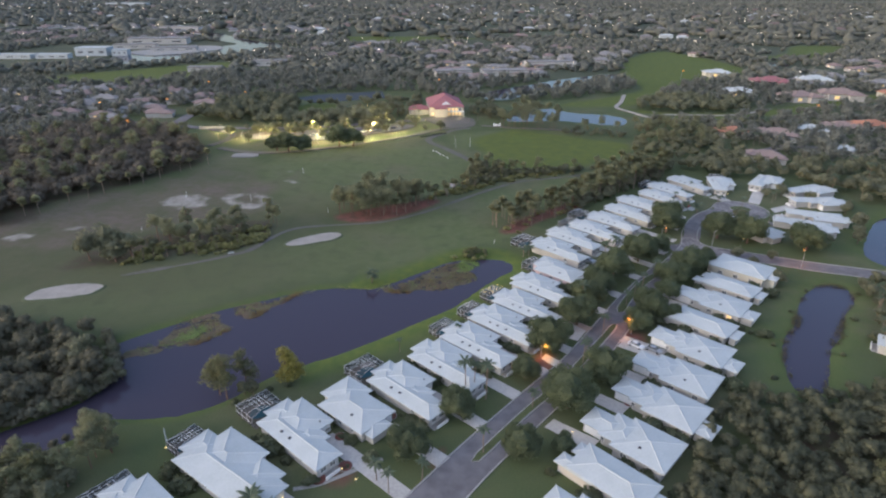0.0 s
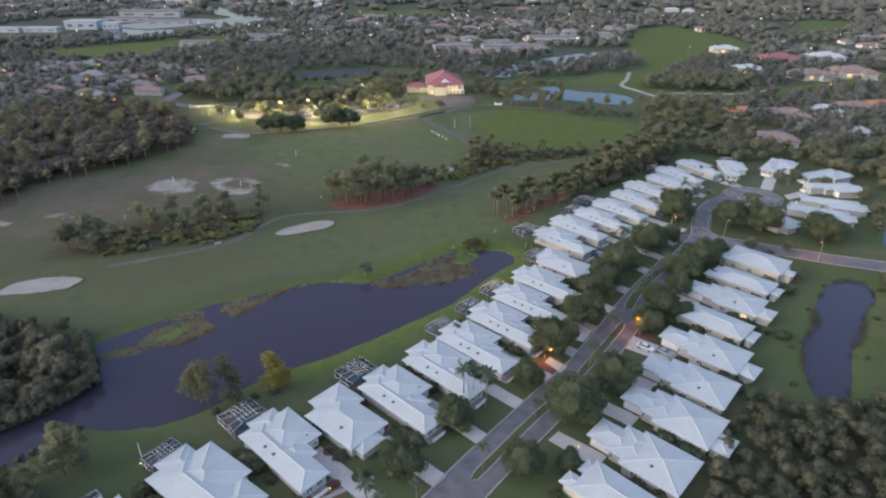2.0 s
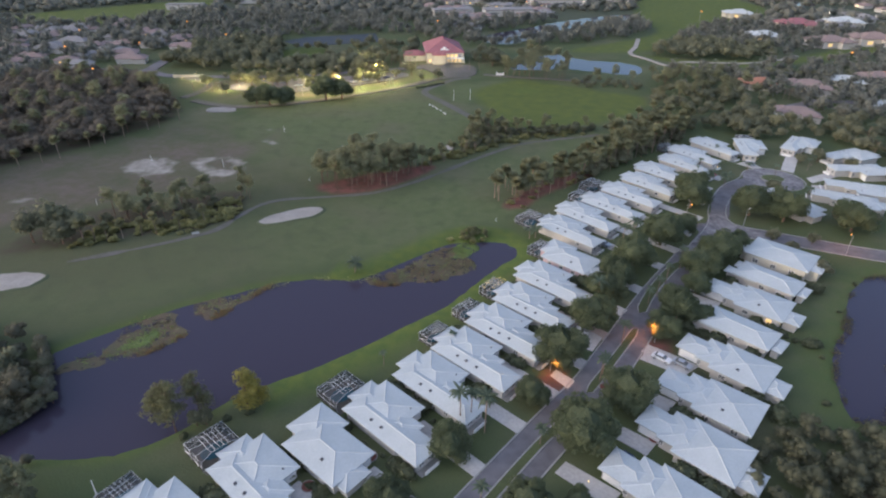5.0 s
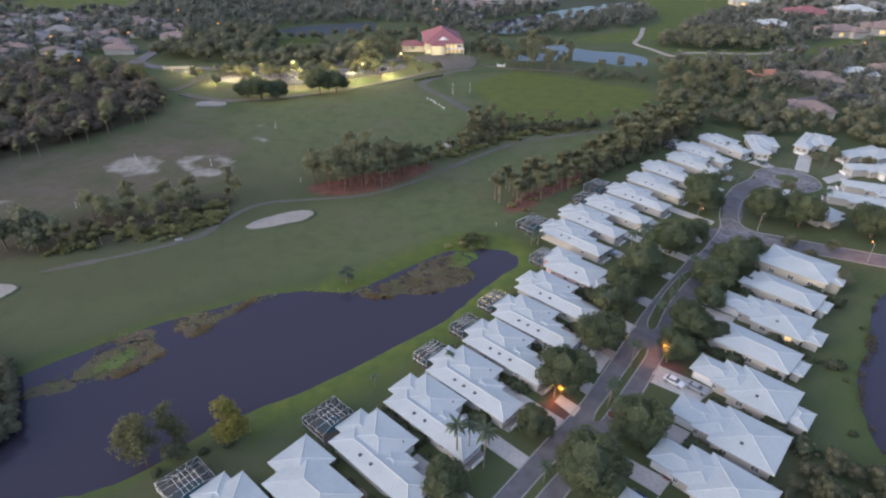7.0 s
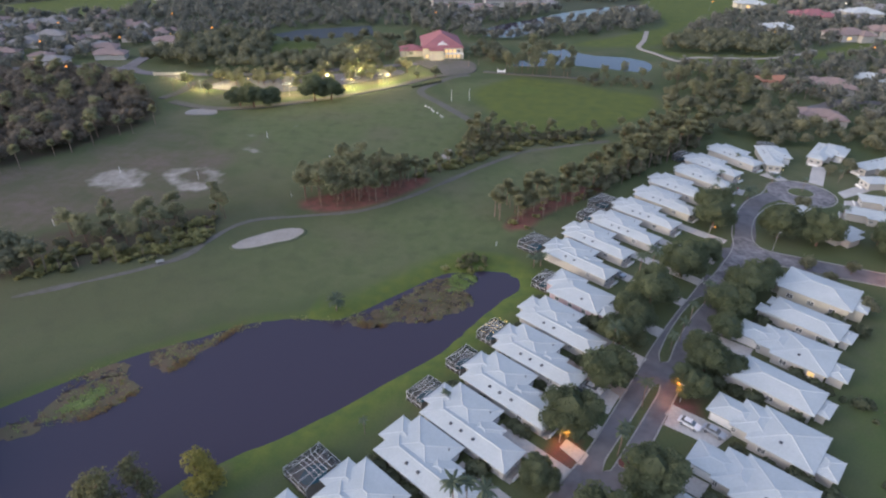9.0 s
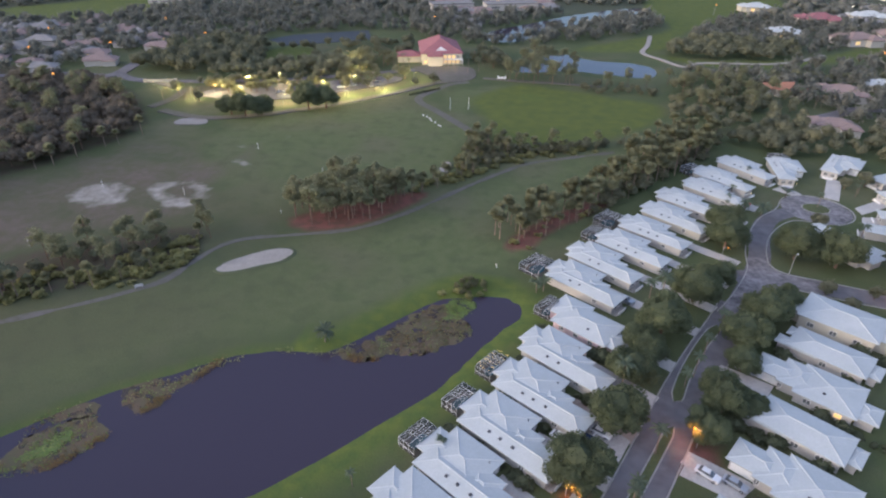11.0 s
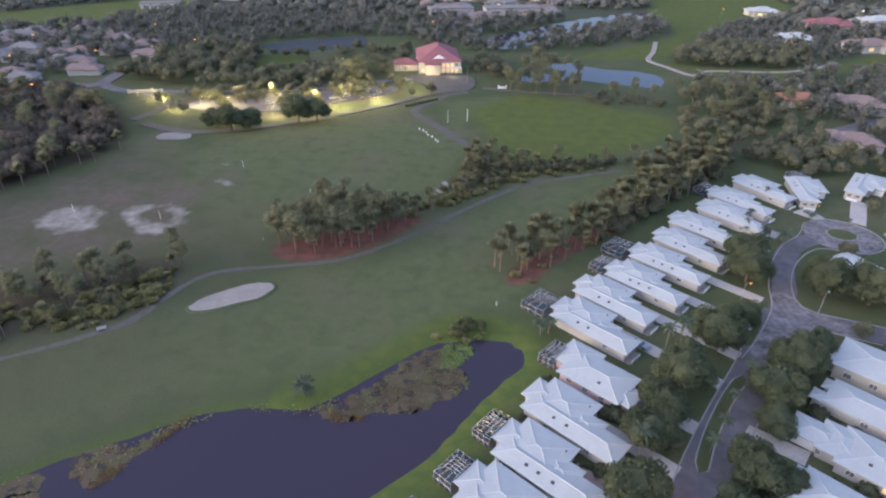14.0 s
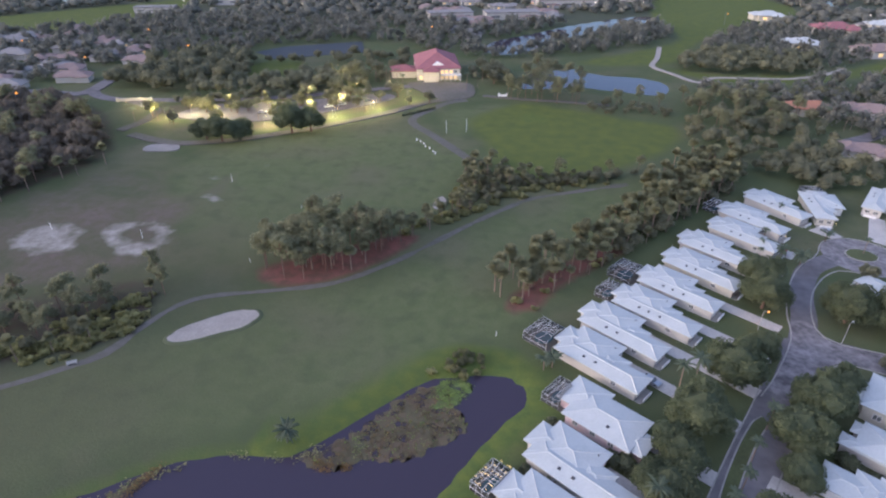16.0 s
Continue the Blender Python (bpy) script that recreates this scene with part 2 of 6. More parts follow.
def slab(name, points, z, material, depth=0.15, parent=None, label="", rounded=True, step=1.5):
    """A flat plate with thickness and the outline given."""
    line = smooth_line(points, step, True) if rounded else np.array(points, float)
    area = 0.5 * np.sum(line[:, 0] * np.roll(line[:, 1], -1) - np.roll(line[:, 0], -1) * line[:, 1])
    if area < 0:
        line = line[::-1]
    n = len(line)
    bm = bmesh.new()
    top = [bm.verts.new((*p, z)) for p in line]
    low = [bm.verts.new((*p, z - depth)) for p in line]
    face = bm.faces.new(top)
    for i in range(n):
        bm.faces.new((low[i], low[(i + 1) % n], top[(i + 1) % n], top[i]))
    bmesh.ops.triangulate(bm, faces=[face])
    return part(name, bm, material, parent, label)


def inside(poly, xy):
    """Which of the points lie in the polygon, and how far each is from its edge."""
    x, y = xy[:, 0], xy[:, 1]
    hit, far = np.zeros(len(xy), bool), np.full(len(xy), 1e9)
    for a, b in zip(poly, np.roll(poly, -1, 0)):
        if a[1] != b[1]:
            hit ^= ((a[1] > y) != (b[1] > y)) & (x < (b[0] - a[0]) * (y - a[1]) / (b[1] - a[1]) + a[0])
        d = b - a
        s = np.clip(((xy - a) @ d) / (d @ d + 1e-9), 0, 1)
        far = np.minimum(far, np.linalg.norm(xy - a - s[:, None] * d, axis=1))
    return hit, far


def signed(poly, xy):
    hit, far = inside(poly, xy)
    return np.where(hit, far, -far)


def scatter(poly, spacing, seed, jitter=0.45, keep=1.0):
    """Points spread unevenly over a polygon."""
    rng = np.random.default_rng(seed)
    poly = np.array(poly, float)
    lo, hi = poly.min(0), poly.max(0)
    g = np.stack(np.meshgrid(np.arange(lo[0], hi[0], spacing), np.arange(lo[1], hi[1], spacing)), -1).reshape(-1, 2)
    g = g + rng.uniform(-jitter, jitter, g.shape) * spacing
    g = g[rng.random(len(g)) < keep]
    return g[inside(poly, g)[0]] if len(g) else g

# ---------------------------------------------------------------- ground and water
PONDS = {
    "pond": [(-102, 118), (-91, 131), (-80, 141), (-68, 149), (-59, 155), (-49, 158), (-38, 159), (-30.5, 165), (-21.7, 175), (-14, 182.6), (-7, 184.6), (-1, 185.6), (4, 185.6), (8.4, 180.2), (3.7, 173),
             (-1.4, 166), (-11, 150), (-22, 138), (-34, 126), (-44, 118), (-54, 110), (-61, 100), (-70, 93), (-80, 91), (-86, 90), (-90, 82), (-97, 75),
             (-108, 66), (-122, 60), (-126, 68), (-109, 81), (-99, 90), (-93, 100), (-97, 110)],
    "pond_east": [(107, 175), (113, 178.5), (118.5, 176), (116.5, 168), (108, 157), (103, 148), (94, 136), (88.5, 125), (83, 117), (78.5, 118), (79.5, 128), (84.5, 141), (91, 150), (97, 161), (101, 168)],
    "pond_court": [(140, 203), (149, 222), (168, 246), (200, 262), (215, 225), (185, 192), (152, 189)],
    "lake_club": [(8, 428), (12, 454), (38, 478), (57, 464), (81, 459), (94, 446), (87, 424), (63, 429), (41, 434)],
    "lake_marina": [(-15, 523), (-12, 554), (18, 590), (60, 640), (120, 690), (135, 680), (75, 615), (34, 570), (26, 550), (5, 517)],
    "lake_far": [(318, 800), (338, 826), (366, 832), (360, 806), (336, 794)],
    "canal": [(-494, 726), (-446, 709), (-422, 775), (-382, 847), (-350, 919), (-364, 984), (-434, 1037), (-557, 1171), (-590, 1200), (-585, 1150), (-500, 1040), (-436, 972), (-460, 901), (-469, 818), (-534, 808)],
}
PONDS = {k: smooth_line(v, 3.0, True) for k, v in PONDS.items()}
WATER_Z = -0.5


def spaced(lo, a, b, hi, step, growth):
    """Grid lines, close between a and b and ever wider outside."""
    mid = list(np.arange(a, b + 0.01, step))
    s, up = step, [b]
    while up[-1] < hi:
        s *= growth
        up.append(up[-1] + s)
    s, down = step, [a]
    while down[-1] > lo:
        s *= growth
        down.append(down[-1] - s)
    return np.array(down[:0:-1] + mid + up[1:])


gx, gy = spaced(-5200, -215, 185, 5200, 2.3, 1.05), spaced(-3000, 60, 340, 6500, 2.3, 1.035)
GX, GY = np.meshgrid(gx, gy)
GXY = np.stack([GX.ravel(), GY.ravel()], 1)
gz = np.array([0.10 * noise.noise((x * 0.03, y * 0.03, 2)) + 0.25 * noise.noise((x * 0.011, y * 0.011, 5)) if abs(x) < 400 and -50 < y < 600 else 0.0 for x, y in GXY])
# house lots and streets are graded flat
STREET = smooth_line([(-120, -97), (-60, -5), (-24, 50), (-7, 76), (0, 87), (16, 110), (24, 121), (30.5, 132), (36.8, 143.2), (43.2, 154.8), (51.4, 168), (60, 181), (66, 191), (73, 203), (79, 216), (84, 230), (94, 244), (108, 251)], 2.0)
lots = np.array([(-95, 30), (-45, 20), (10, 20), (70, 70), (85, 110), (130, 190), (180, 190), (175, 290), (110, 310), (80, 300), (30, 235), (5, 195), (-15, 135), (-55, 100), (-80, 75)], float)
flat = np.clip(signed(lots, GXY) / 10 + 1, 0, 1)
gz = np.minimum(gz * (1 - flat), 0.2)
# cart paths lie on graded strips
CART = [smooth_line(p, 3.0) for p in ([(-125, 158), (-105, 170.5), (-97, 176.5), (-90, 183), (-86.5, 194), (-82.5, 203), (-76, 208), (-62, 212), (-49, 216), (-41, 220.5), (-30, 231), (-21, 242), (-10, 256), (3, 271), (13, 280), (30, 288), (48, 296)],
                                      [(-14, 315), (-22, 327), (-34, 344), (-43, 356), (-44, 366), (-38, 378), (-30, 392), (-20, 398)])]
for line in CART:
    near = np.where(((GXY > line.min(0) - 12) & (GXY < line.max(0) + 12)).all(1))[0]
    d = np.min(np.hypot(GXY[near, None, 0] - line[None, :, 0], GXY[near, None, 1] - line[None, :, 1]), axis=1)
    grade = np.clip((9 - d) / 5, 0, 1)
    gz[near] = gz[near] * (1 - grade) + 0.16 * grade
near = np.where(((GXY > STREET.min(0) - 16) & (GXY < STREET.max(0) + 16)).all(1))[0]
d = np.min(np.hypot(GXY[near, None, 0] - STREET[None, :, 0], GXY[near, None, 1] - STREET[None, :, 1]), axis=1)
gz[near] *= np.clip((d - 9) / 6, 0, 1)
shore = np.full(len(GXY), -1e9)
for poly in PONDS.values():
    lo, hi = poly.min(0) - 60, poly.max(0) + 60
    near = np.where(((GXY > lo) & (GXY < hi)).all(1))[0]
    d = signed(poly, GXY[near])
    shore[near] = np.maximum(shore[near], d)
    bank = np.clip(-d / 3.5, 0, 1)
    bank = bank * bank * (3 - 2 * bank)
    gz[near] = np.where(d > 0, np.maximum(WATER_Z - 0.35 * d, -2.0), WATER_Z + (gz[near] - WATER_Z) * bank)

ground_me = bpy.data.meshes.new("ground")
nx, ny = len(gx), len(gy)
idx = np.arange(nx * ny).reshape(ny, nx)
quads = np.stack([idx[:-1, :-1], idx[:-1, 1:], idx[1:, 1:], idx[1:, :-1]], -1).reshape(-1, 4)
ground_me.from_pydata(np.c_[GXY, gz].tolist(), [], quads.tolist())
ground_me.polygons.foreach_set("use_smooth", [True] * len(ground_me.polygons))


def zone(name, polys, soft, holes=()):
    """How far each point of the ground belongs to a kind of turf or soil."""
    best = np.full(len(GXY), -1e3)
    for poly in polys:
        p = smooth_line(poly, 4.0, True)
        near = np.where(((GXY > p.min(0) - 40) & (GXY < p.max(0) + 40)).all(1))[0]
        best[near] = np.maximum(best[near], signed(p, GXY[near]))
    for poly in holes:
        best = np.minimum(best, -signed(smooth_line(poly, 4.0, True), GXY) + 1)
    att = ground_me.attributes.new(name, "FLOAT", "POINT")
    att.data.foreach_set("value", np.clip(best / soft + 0.5, 0, 1))


zone("fairway", [[(-160, 130), (-140, 160), (-100, 182), (-60, 210), (-30, 222), (0, 262), (30, 288), (70, 300), (40, 255), (10, 205), (-20, 182), (-45, 164), (-70, 155), (-100, 135)],
                 [(-110, 250), (-60, 225), (-25, 250), (-18, 280), (-12, 318), (-40, 345), (-80, 340), (-125, 305)], [(-30, 374), (-18, 389), (2, 396), (9, 387), (-3, 367), (-14.6, 348), (-17, 330), (-26, 343)]], 14)
zone("field", [[(-17, 363), (-6, 326), (0, 302), (16, 293), (43, 307), (72, 336), (82, 366), (58, 377), (31, 390), (6, 396)], [(46, 492), (92, 535), (134, 590), (134, 700), (178, 867), (246, 955), (290, 800), (272, 714), (212, 655), (150, 580), (108, 500)], [(330, 860), (420, 960), (480, 1080), (560, 1090), (470, 930)],
               [(97, 495), (118, 462), (150, 452), (200, 468), (255, 500), (347, 560), (350, 590), (250, 522), (200, 484), (130, 474)], [(-466, 560), (-379, 545), (-325, 622), (-320, 700), (-350, 735), (-409, 668), (-466, 600)], [(-250, 1000), (-120, 1060), (-60, 1160), (-300, 1150)], [(-160, 470), (-170, 420), (-140, 430), (-130, 470)]], 10)
# dry turf; the last outline colours car park ground as if lamp-lit
zone("dry_and_lit", [[(-215, 180), (-195, 230), (-165, 275), (-140, 290), (-105, 262), (-98, 225), (-130, 195), (-160, 170)], [(-80, 208), (-72, 216), (-60, 214), (-66, 205)], [(-112, 282), (-100, 300), (-95, 280), (-102, 262)],
             [(0, 208), (12, 216), (20, 226), (12, 226), (2, 218)], [(-135, 255), (-128, 268), (-118, 262), (-125, 250)], [(-165, 335), (-135, 322), (-100, 340), (-60, 376), (-45, 400), (-80, 408), (-140, 380), (-185, 372)]], 22)
zone("sandy", [[(-126, 235), (-126, 245), (-114, 249), (-103, 241), (-102, 230), (-110, 224)], [(-152, 230), (-151, 240), (-143, 243), (-131, 238.5), (-130, 225.5), (-140, 222.5)], [(-109, 270), (-106, 272), (-98, 265), (-100, 262)], [(-113, 284), (-110, 286), (-106, 283), (-109, 281)], [(-96, 296), (-93, 299), (-91, 296)],
               [(-190, 181), (-189, 189), (-178, 190), (-178, 184)], [(-176, 193), (-170, 199), (-163, 199), (-168, 193)]], 7, [[(-119, 235), (-118, 243), (-109, 242), (-108, 234)]])
zone("grove", [[(-205, 190), (-198, 223), (-178, 250), (-169, 270), (-161, 292), (-171, 322), (-230, 376), (-420, 420), (-520, 300), (-400, 150)],
               [(-104, 118), (-92, 102), (-104, 88), (-130, 72), (-200, 50), (-220, 100), (-165, 125)], [(44, 55), (50, 78), (58, 91), (66, 103), (75, 110), (92, 114), (108, 130), (150, 165), (240, 160), (240, 20), (80, 20)],
               [(-150, 157), (-118, 172), (-90, 184), (-85, 200), (-98, 216), (-144, 190)]], 10)
zone("mulch", [[(11, 118), (15, 127), (20, 126), (18, 119)], [(36, 133), (40, 141), (46, 140), (42, 132)], [(-30, 76), (-30, 80), (-25, 80), (-26, 76)], [(-12, 84), (-8, 88), (-8, 83)], [(-68, 222), (-60, 215), (-49, 217.5), (-40, 224), (-28, 239), (-25, 248), (-34, 246), (-53, 234)], [(3, 211), (11, 212), (16, 221), (27, 233), (40, 247), (36, 250), (22, 238), (8, 222)]], 7)
zone("bank", [[(10, 184), (6.9, 193.3), (-5.7, 196.3), (-13.9, 193.2), (-19.6, 185.1), (-27.6, 178.3), (-32.8, 173.2), (-35, 167), (-40, 163), (-46, 161), (-44, 158), (-32, 161), (-27, 167), (-21, 174), (-13.5, 181), (-8, 188), (0, 190)], [(8, 367), (11.5, 381), (21, 375), (22, 365)]], 5)
lush = ground_me.attributes.new("lush", "FLOAT", "POINT")
lush.data.foreach_set("value", np.clip(1 + shore / (5.0 + 8 * (GXY[:, 0] > -45)), 0, 1) * np.where(GXY[:, 0] > -45, 1.0, 0.62) * (GXY[:, 1] < 300) * np.where(GXY[:, 0] > 40, 0.45, 1.0))
# worn turf, browner westward, with lens vignette darkening put into it
faded_vignette = ground_me.attributes.new("faded_vignette", "FLOAT", "POINT")
faded_vignette.data.foreach_set("value", np.clip((-15 - GXY[:, 0]) / 95, 0, 1) * np.clip((300 - GXY[:, 1]) / 80, 0, 1) * np.clip((GXY[:, 1] - 112) / 40, 0, 1))
town = ground_me.attributes.new("town", "FLOAT", "POINT")
town.data.foreach_set("value", np.clip((np.hypot(GXY[:, 0] + 30, GXY[:, 1] - 240) - 330) / 120, 0, 1))

turf = bpy.data.materials.new("turf")
turf.use_nodes = True
tn, tl = turf.node_tree.nodes, turf.node_tree.links
tb = tn["Principled BSDF"]
tb.inputs["Roughness"].default_value, tb.inputs["Specular IOR Level"].default_value = 0.9, 0.15
tgeo = tn.new("ShaderNodeNewGeometry")


def turf_noise(size, detail=4):
    t = tn.new("ShaderNodeTexNoise")
    t.inputs["Scale"].default_value, t.inputs["Detail"].default_value = size, detail
    tl.new(tgeo.outputs["Position"], t.inputs["Vector"])
    return t.outputs["Fac"]


def turf_mix(fac, a, b):
    m = tn.new("ShaderNodeMix")
    m.data_type = "RGBA"
    tl.new(fac, m.inputs[0])
    for sock, v in ((m.inputs[6], a), (m.inputs[7], b)):
        if isinstance(v, tuple):
            sock.default_value = (*v, 1)
        else:
            tl.new(v, sock)
    return m.outputs[2]


def turf_mask(name, noise_out, low, high, weight=0.6):
    """A zone with an edge frayed by noise."""
    a, m, r = tn.new("ShaderNodeAttribute"), tn.new("ShaderNodeMath"), tn.new("ShaderNodeMapRange")
    a.attribute_name = name
    m.operation = "MULTIPLY_ADD"
    m.inputs[1].default_value = weight
    tl.new(noise_out, m.inputs[0])
    tl.new(a.outputs["Fac"], m.inputs[2])
    r.inputs["From Min"].default_value, r.inputs["From Max"].default_value = low, high
    tl.new(m.outputs[0], r.inputs["Value"])
    return r.outputs["Result"]


def turf_span(out, low, high):
    r = tn.new("ShaderNodeMapRange")
    r.inputs["From Min"].default_value, r.inputs["From Max"].default_value = low, high
    tl.new(out, r.inputs["Value"])
    return r.outputs["Result"]


n_patch = turf_noise(0.16, 6)
n_huge, n_broad, n_mid, n_fine = turf_noise(0.011), turf_noise(0.05, 5), turf_noise(0.3, 5), turf_noise(2.5, 3)
c = turf_mix(turf_span(n_broad, 0.35, 0.65), (0.078, 0.103, 0.046), (0.102, 0.118, 0.056))
c = turf_mix(turf_mask("fairway", n_broad, 0.55, 1.25), c, turf_mix(turf_span(n_mid, 0.35, 0.65), (0.108, 0.134, 0.060), (0.128, 0.148, 0.072)))
n_streak = turf_noise(0.028, 6)
c = turf_mix(turf_span(n_streak, 0.47, 0.76), c, (0.146, 0.138, 0.088))
c = turf_mix(turf_span(n_patch, 0.50, 0.84), c, (0.080, 0.098, 0.050))
# brown wear tones, dimmed further to imitate the vignette on that side
c = turf_mix(turf_mask("faded_vignette", n_broad, 0.45, 1.9), c, turf_mix(turf_span(n_mid, 0.35, 0.65), (0.100, 0.090, 0.060), (0.084, 0.084, 0.052)))
c = turf_mix(turf_mask("town", n_broad, 0.5, 1.2), c, turf_mix(turf_span(n_huge, 0.4, 0.6), (0.078, 0.088, 0.060), (0.105, 0.108, 0.072)))
c = turf_mix(turf_mask("field", n_broad, 0.55, 1.2), c, turf_mix(turf_span(n_patch, 0.3, 0.7), (0.088, 0.116, 0.034), (0.132, 0.154, 0.034)))
c = turf_mix(turf_mask("lush", n_mid, 0.45, 1.05), c, turf_mix(turf_span(n_mid, 0.35, 0.65), (0.132, 0.165, 0.036), (0.086, 0.128, 0.036)))
c = turf_mix(turf_mask("bank", n_mid, 0.55, 1.15, 0.5), c, turf_mix(turf_span(n_mid, 0.35, 0.65), (0.128, 0.155, 0.034), (0.092, 0.128, 0.036)))
c = turf_mix(turf_mask("dry_and_lit", n_broad, 1.35, 2.2, 1.4), c, turf_mix(turf_span(n_mid, 0.35, 0.65), (0.190, 0.132, 0.138), (0.139, 0.112, 0.089)))
c = turf_mix(turf_mask("grove", n_mid, 0.9, 1.45), c, turf_mix(turf_span(n_mid, 0.4, 0.6), (0.070, 0.062, 0.045), (0.085, 0.056, 0.050)))
c = turf_mix(turf_mask("mulch", n_mid, 0.60, 1.0), c, turf_mix(turf_span(n_mid, 0.35, 0.65), (0.235, 0.090, 0.080), (0.140, 0.072, 0.058)))
c = turf_mix(turf_mask("sandy", n_patch, 1.28, 1.72, 1.5), c, turf_mix(turf_span(n_mid, 0.35, 0.65), (0.40, 0.37, 0.345), (0.27, 0.245, 0.22)))
tl.new(turf_mix(turf_span(n_fine, 0.2, 1.6), c, (0.05, 0.06, 0.03)), tb.inputs["Base Color"])
tbump = tn.new("ShaderNodeBump")
tbump.inputs["Strength"].default_value, tbump.inputs["Distance"].default_value = 0.5, 0.15
tl.new(n_fine, tbump.inputs["Height"])
tl.new(tbump.outputs["Normal"], tb.inputs["Normal"])
ground_me.materials.append(turf)
tagged(new("ground", ground_me), "mown and rough golf-course grass with bare sandy scrapes", "ground", kind="structure")

for k, (name, poly) in enumerate(PONDS.items()):
    nn = normals_of(poly, True)
    area = np.sum(poly[:, 0] * np.roll(poly[:, 1], -1) - np.roll(poly[:, 0], -1) * poly[:, 1])
    wide = poly - nn * (2.2 if area > 0 else -2.2)
    ob = slab("water", wide, WATER_Z, "water", 0.05, rounded=False)
    tagged(ob, "still dark pond water reflecting the dusk sky", "water", kind="structure")


def put(name, ob, label, category="", kind="structure"):
    return tagged(ob, label, category or name, kind=kind)


# ---------------------------------------------------------------- streets
RW = 9.0
put("road", ribbon("road", STREET[STREET[:, 1] < 190], RW, 0.030, "asphalt", 2.0), "worn grey asphalt residential street with a planted median")
put("road", ribbon("road", [(62, 184), (68, 194), (74, 204), (79.5, 216), (83.5, 228), (91, 241), (101, 248)], 6.2, 0.040, "asphalt", 2.0), "worn grey asphalt street leading to the turning circle")
put("road", ribbon("road", [(68, 203), (80, 204), (92, 199.7), (105, 195.5), (117, 191.8), (137, 187.3), (161, 181.5), (210, 170), (300, 140)], 7.2, 0.050, "asphalt", 3.0), "grey asphalt side street running past the houses")
turning = [(110 + 11.2 * math.cos(a), 250.3 + 11.0 * math.sin(a)) for a in np.arange(0, math.tau, 0.26)]
put("road", slab("road", turning, 0.060, "asphalt_old", 0.1), "round asphalt turning circle")
put("junction", slab("road", [(60.5, 187), (66.3, 195.8), (73.3, 207.4), (75.6, 214), (80.2, 214), (80.6, 209.5), (83.6, 205.7), (92, 203), (91, 195.6), (84, 198.6), (79.5, 198.4), (75.5, 195.6), (70, 188.5), (65, 184)], 0.070, "asphalt_old", 0.1), "patched asphalt street junction", "road")


def kerb(points, z=0.14, width=0.32, step=2.0):
    put("kerb", ribbon("kerb", points, width, z, "kerb", step, 0.25), "pale concrete kerb", "kerb")


side = normals_of(STREET)
run = (STREET[:, 1] < 188)
kerb((STREET + side * (RW / 2 + 0.2))[run][::3])
kerb((STREET - side * (RW / 2 + 0.2))[run][::3])
kerb([(58.5, 185.8), (65, 194.2), (73.0, 207.4), (76.0, 218), (81.0, 230), (88.2, 241.5), (95.5, 248.5), (98.4, 252.5)])
kerb([(80.6, 212), (82.4, 219), (86.8, 228.5), (93.0, 236.6), (99, 241), (103.5, 240.8)])
kerb([(80.6, 212), (81.2, 208.6), (84, 206.0), (92, 203.6), (105, 199.4), (118, 195.6), (138, 191.1), (162, 185.3), (211, 173.8)])
kerb([(67.5, 183.5), (71.5, 189.5), (76, 195.4), (80, 198), (84, 198.0), (91, 195.4), (104, 191.6), (116, 188), (136, 183.5), (160, 177.7), (209, 166.2)])
kerb([(98.4, 252.5), (101.5, 258), (107, 261.2), (113.5, 261.2), (118.8, 257.8), (121.4, 252.5), (121.2, 247), (118.2, 242.2), (112.8, 239.2), (107, 239.4), (103.5, 240.8)])


def median(points, width):
    line = smooth_line(points, 1.5)
    nn = normals_of(line)
    taper = np.clip(np.minimum(np.arange(len(line)), np.arange(len(line))[::-1]) / 2.0 + 0.35, 0, 1)[:, None]
    ring = np.r_[line + nn * width / 2 * taper, (line - nn * width / 2 * taper)[::-1]]
    inner = np.r_[line + nn * (width / 2 - 0.3) * taper, (line - nn * (width / 2 - 0.3) * taper)[::-1]]
    m = thing("median_island", "raised street median with concrete kerb and grass", "median")
    slab("kerb", ring[::2], 0.17, "kerb", 0.2, m, "concrete kerb", True)
    slab("planting_bed", inner[::2], 0.21, "lawn_bed", 0.1, m, "grass and mulch bed", True)


mat("lawn_bed", (0.095, 0.115, 0.050), (0.075, 0.085, 0.040), 0.95, 0.12, 1.5, 0.4)
median([(-1, 85), (7, 97), (13, 105.5), (18, 111.5)], 2.2)
median([(23, 119.5), (30, 131), (34.5, 138.5), (38, 144.5)], 2.2)
median([(40.2, 151.4), (43.4, 158.6), (47.4, 165.8), (52.0, 173), (57, 179.5)], 2.9)
isl = thing("turning_island", "round kerbed grass island in the turning circle", "island")
ring = [(110.2 + 4.7 * math.cos(a), 251.0 + 4.0 * math.sin(a)) for a in np.arange(0, math.tau, 0.5)]
slab("kerb", ring, 0.20, "kerb", 0.2, isl, "concrete kerb")
slab("planting_bed", [(110.2 + (x - 110.2) * 0.92, 251 + (y - 251) * 0.92) for x, y in ring], 0.26, "lawn_bed", 0.1, isl)

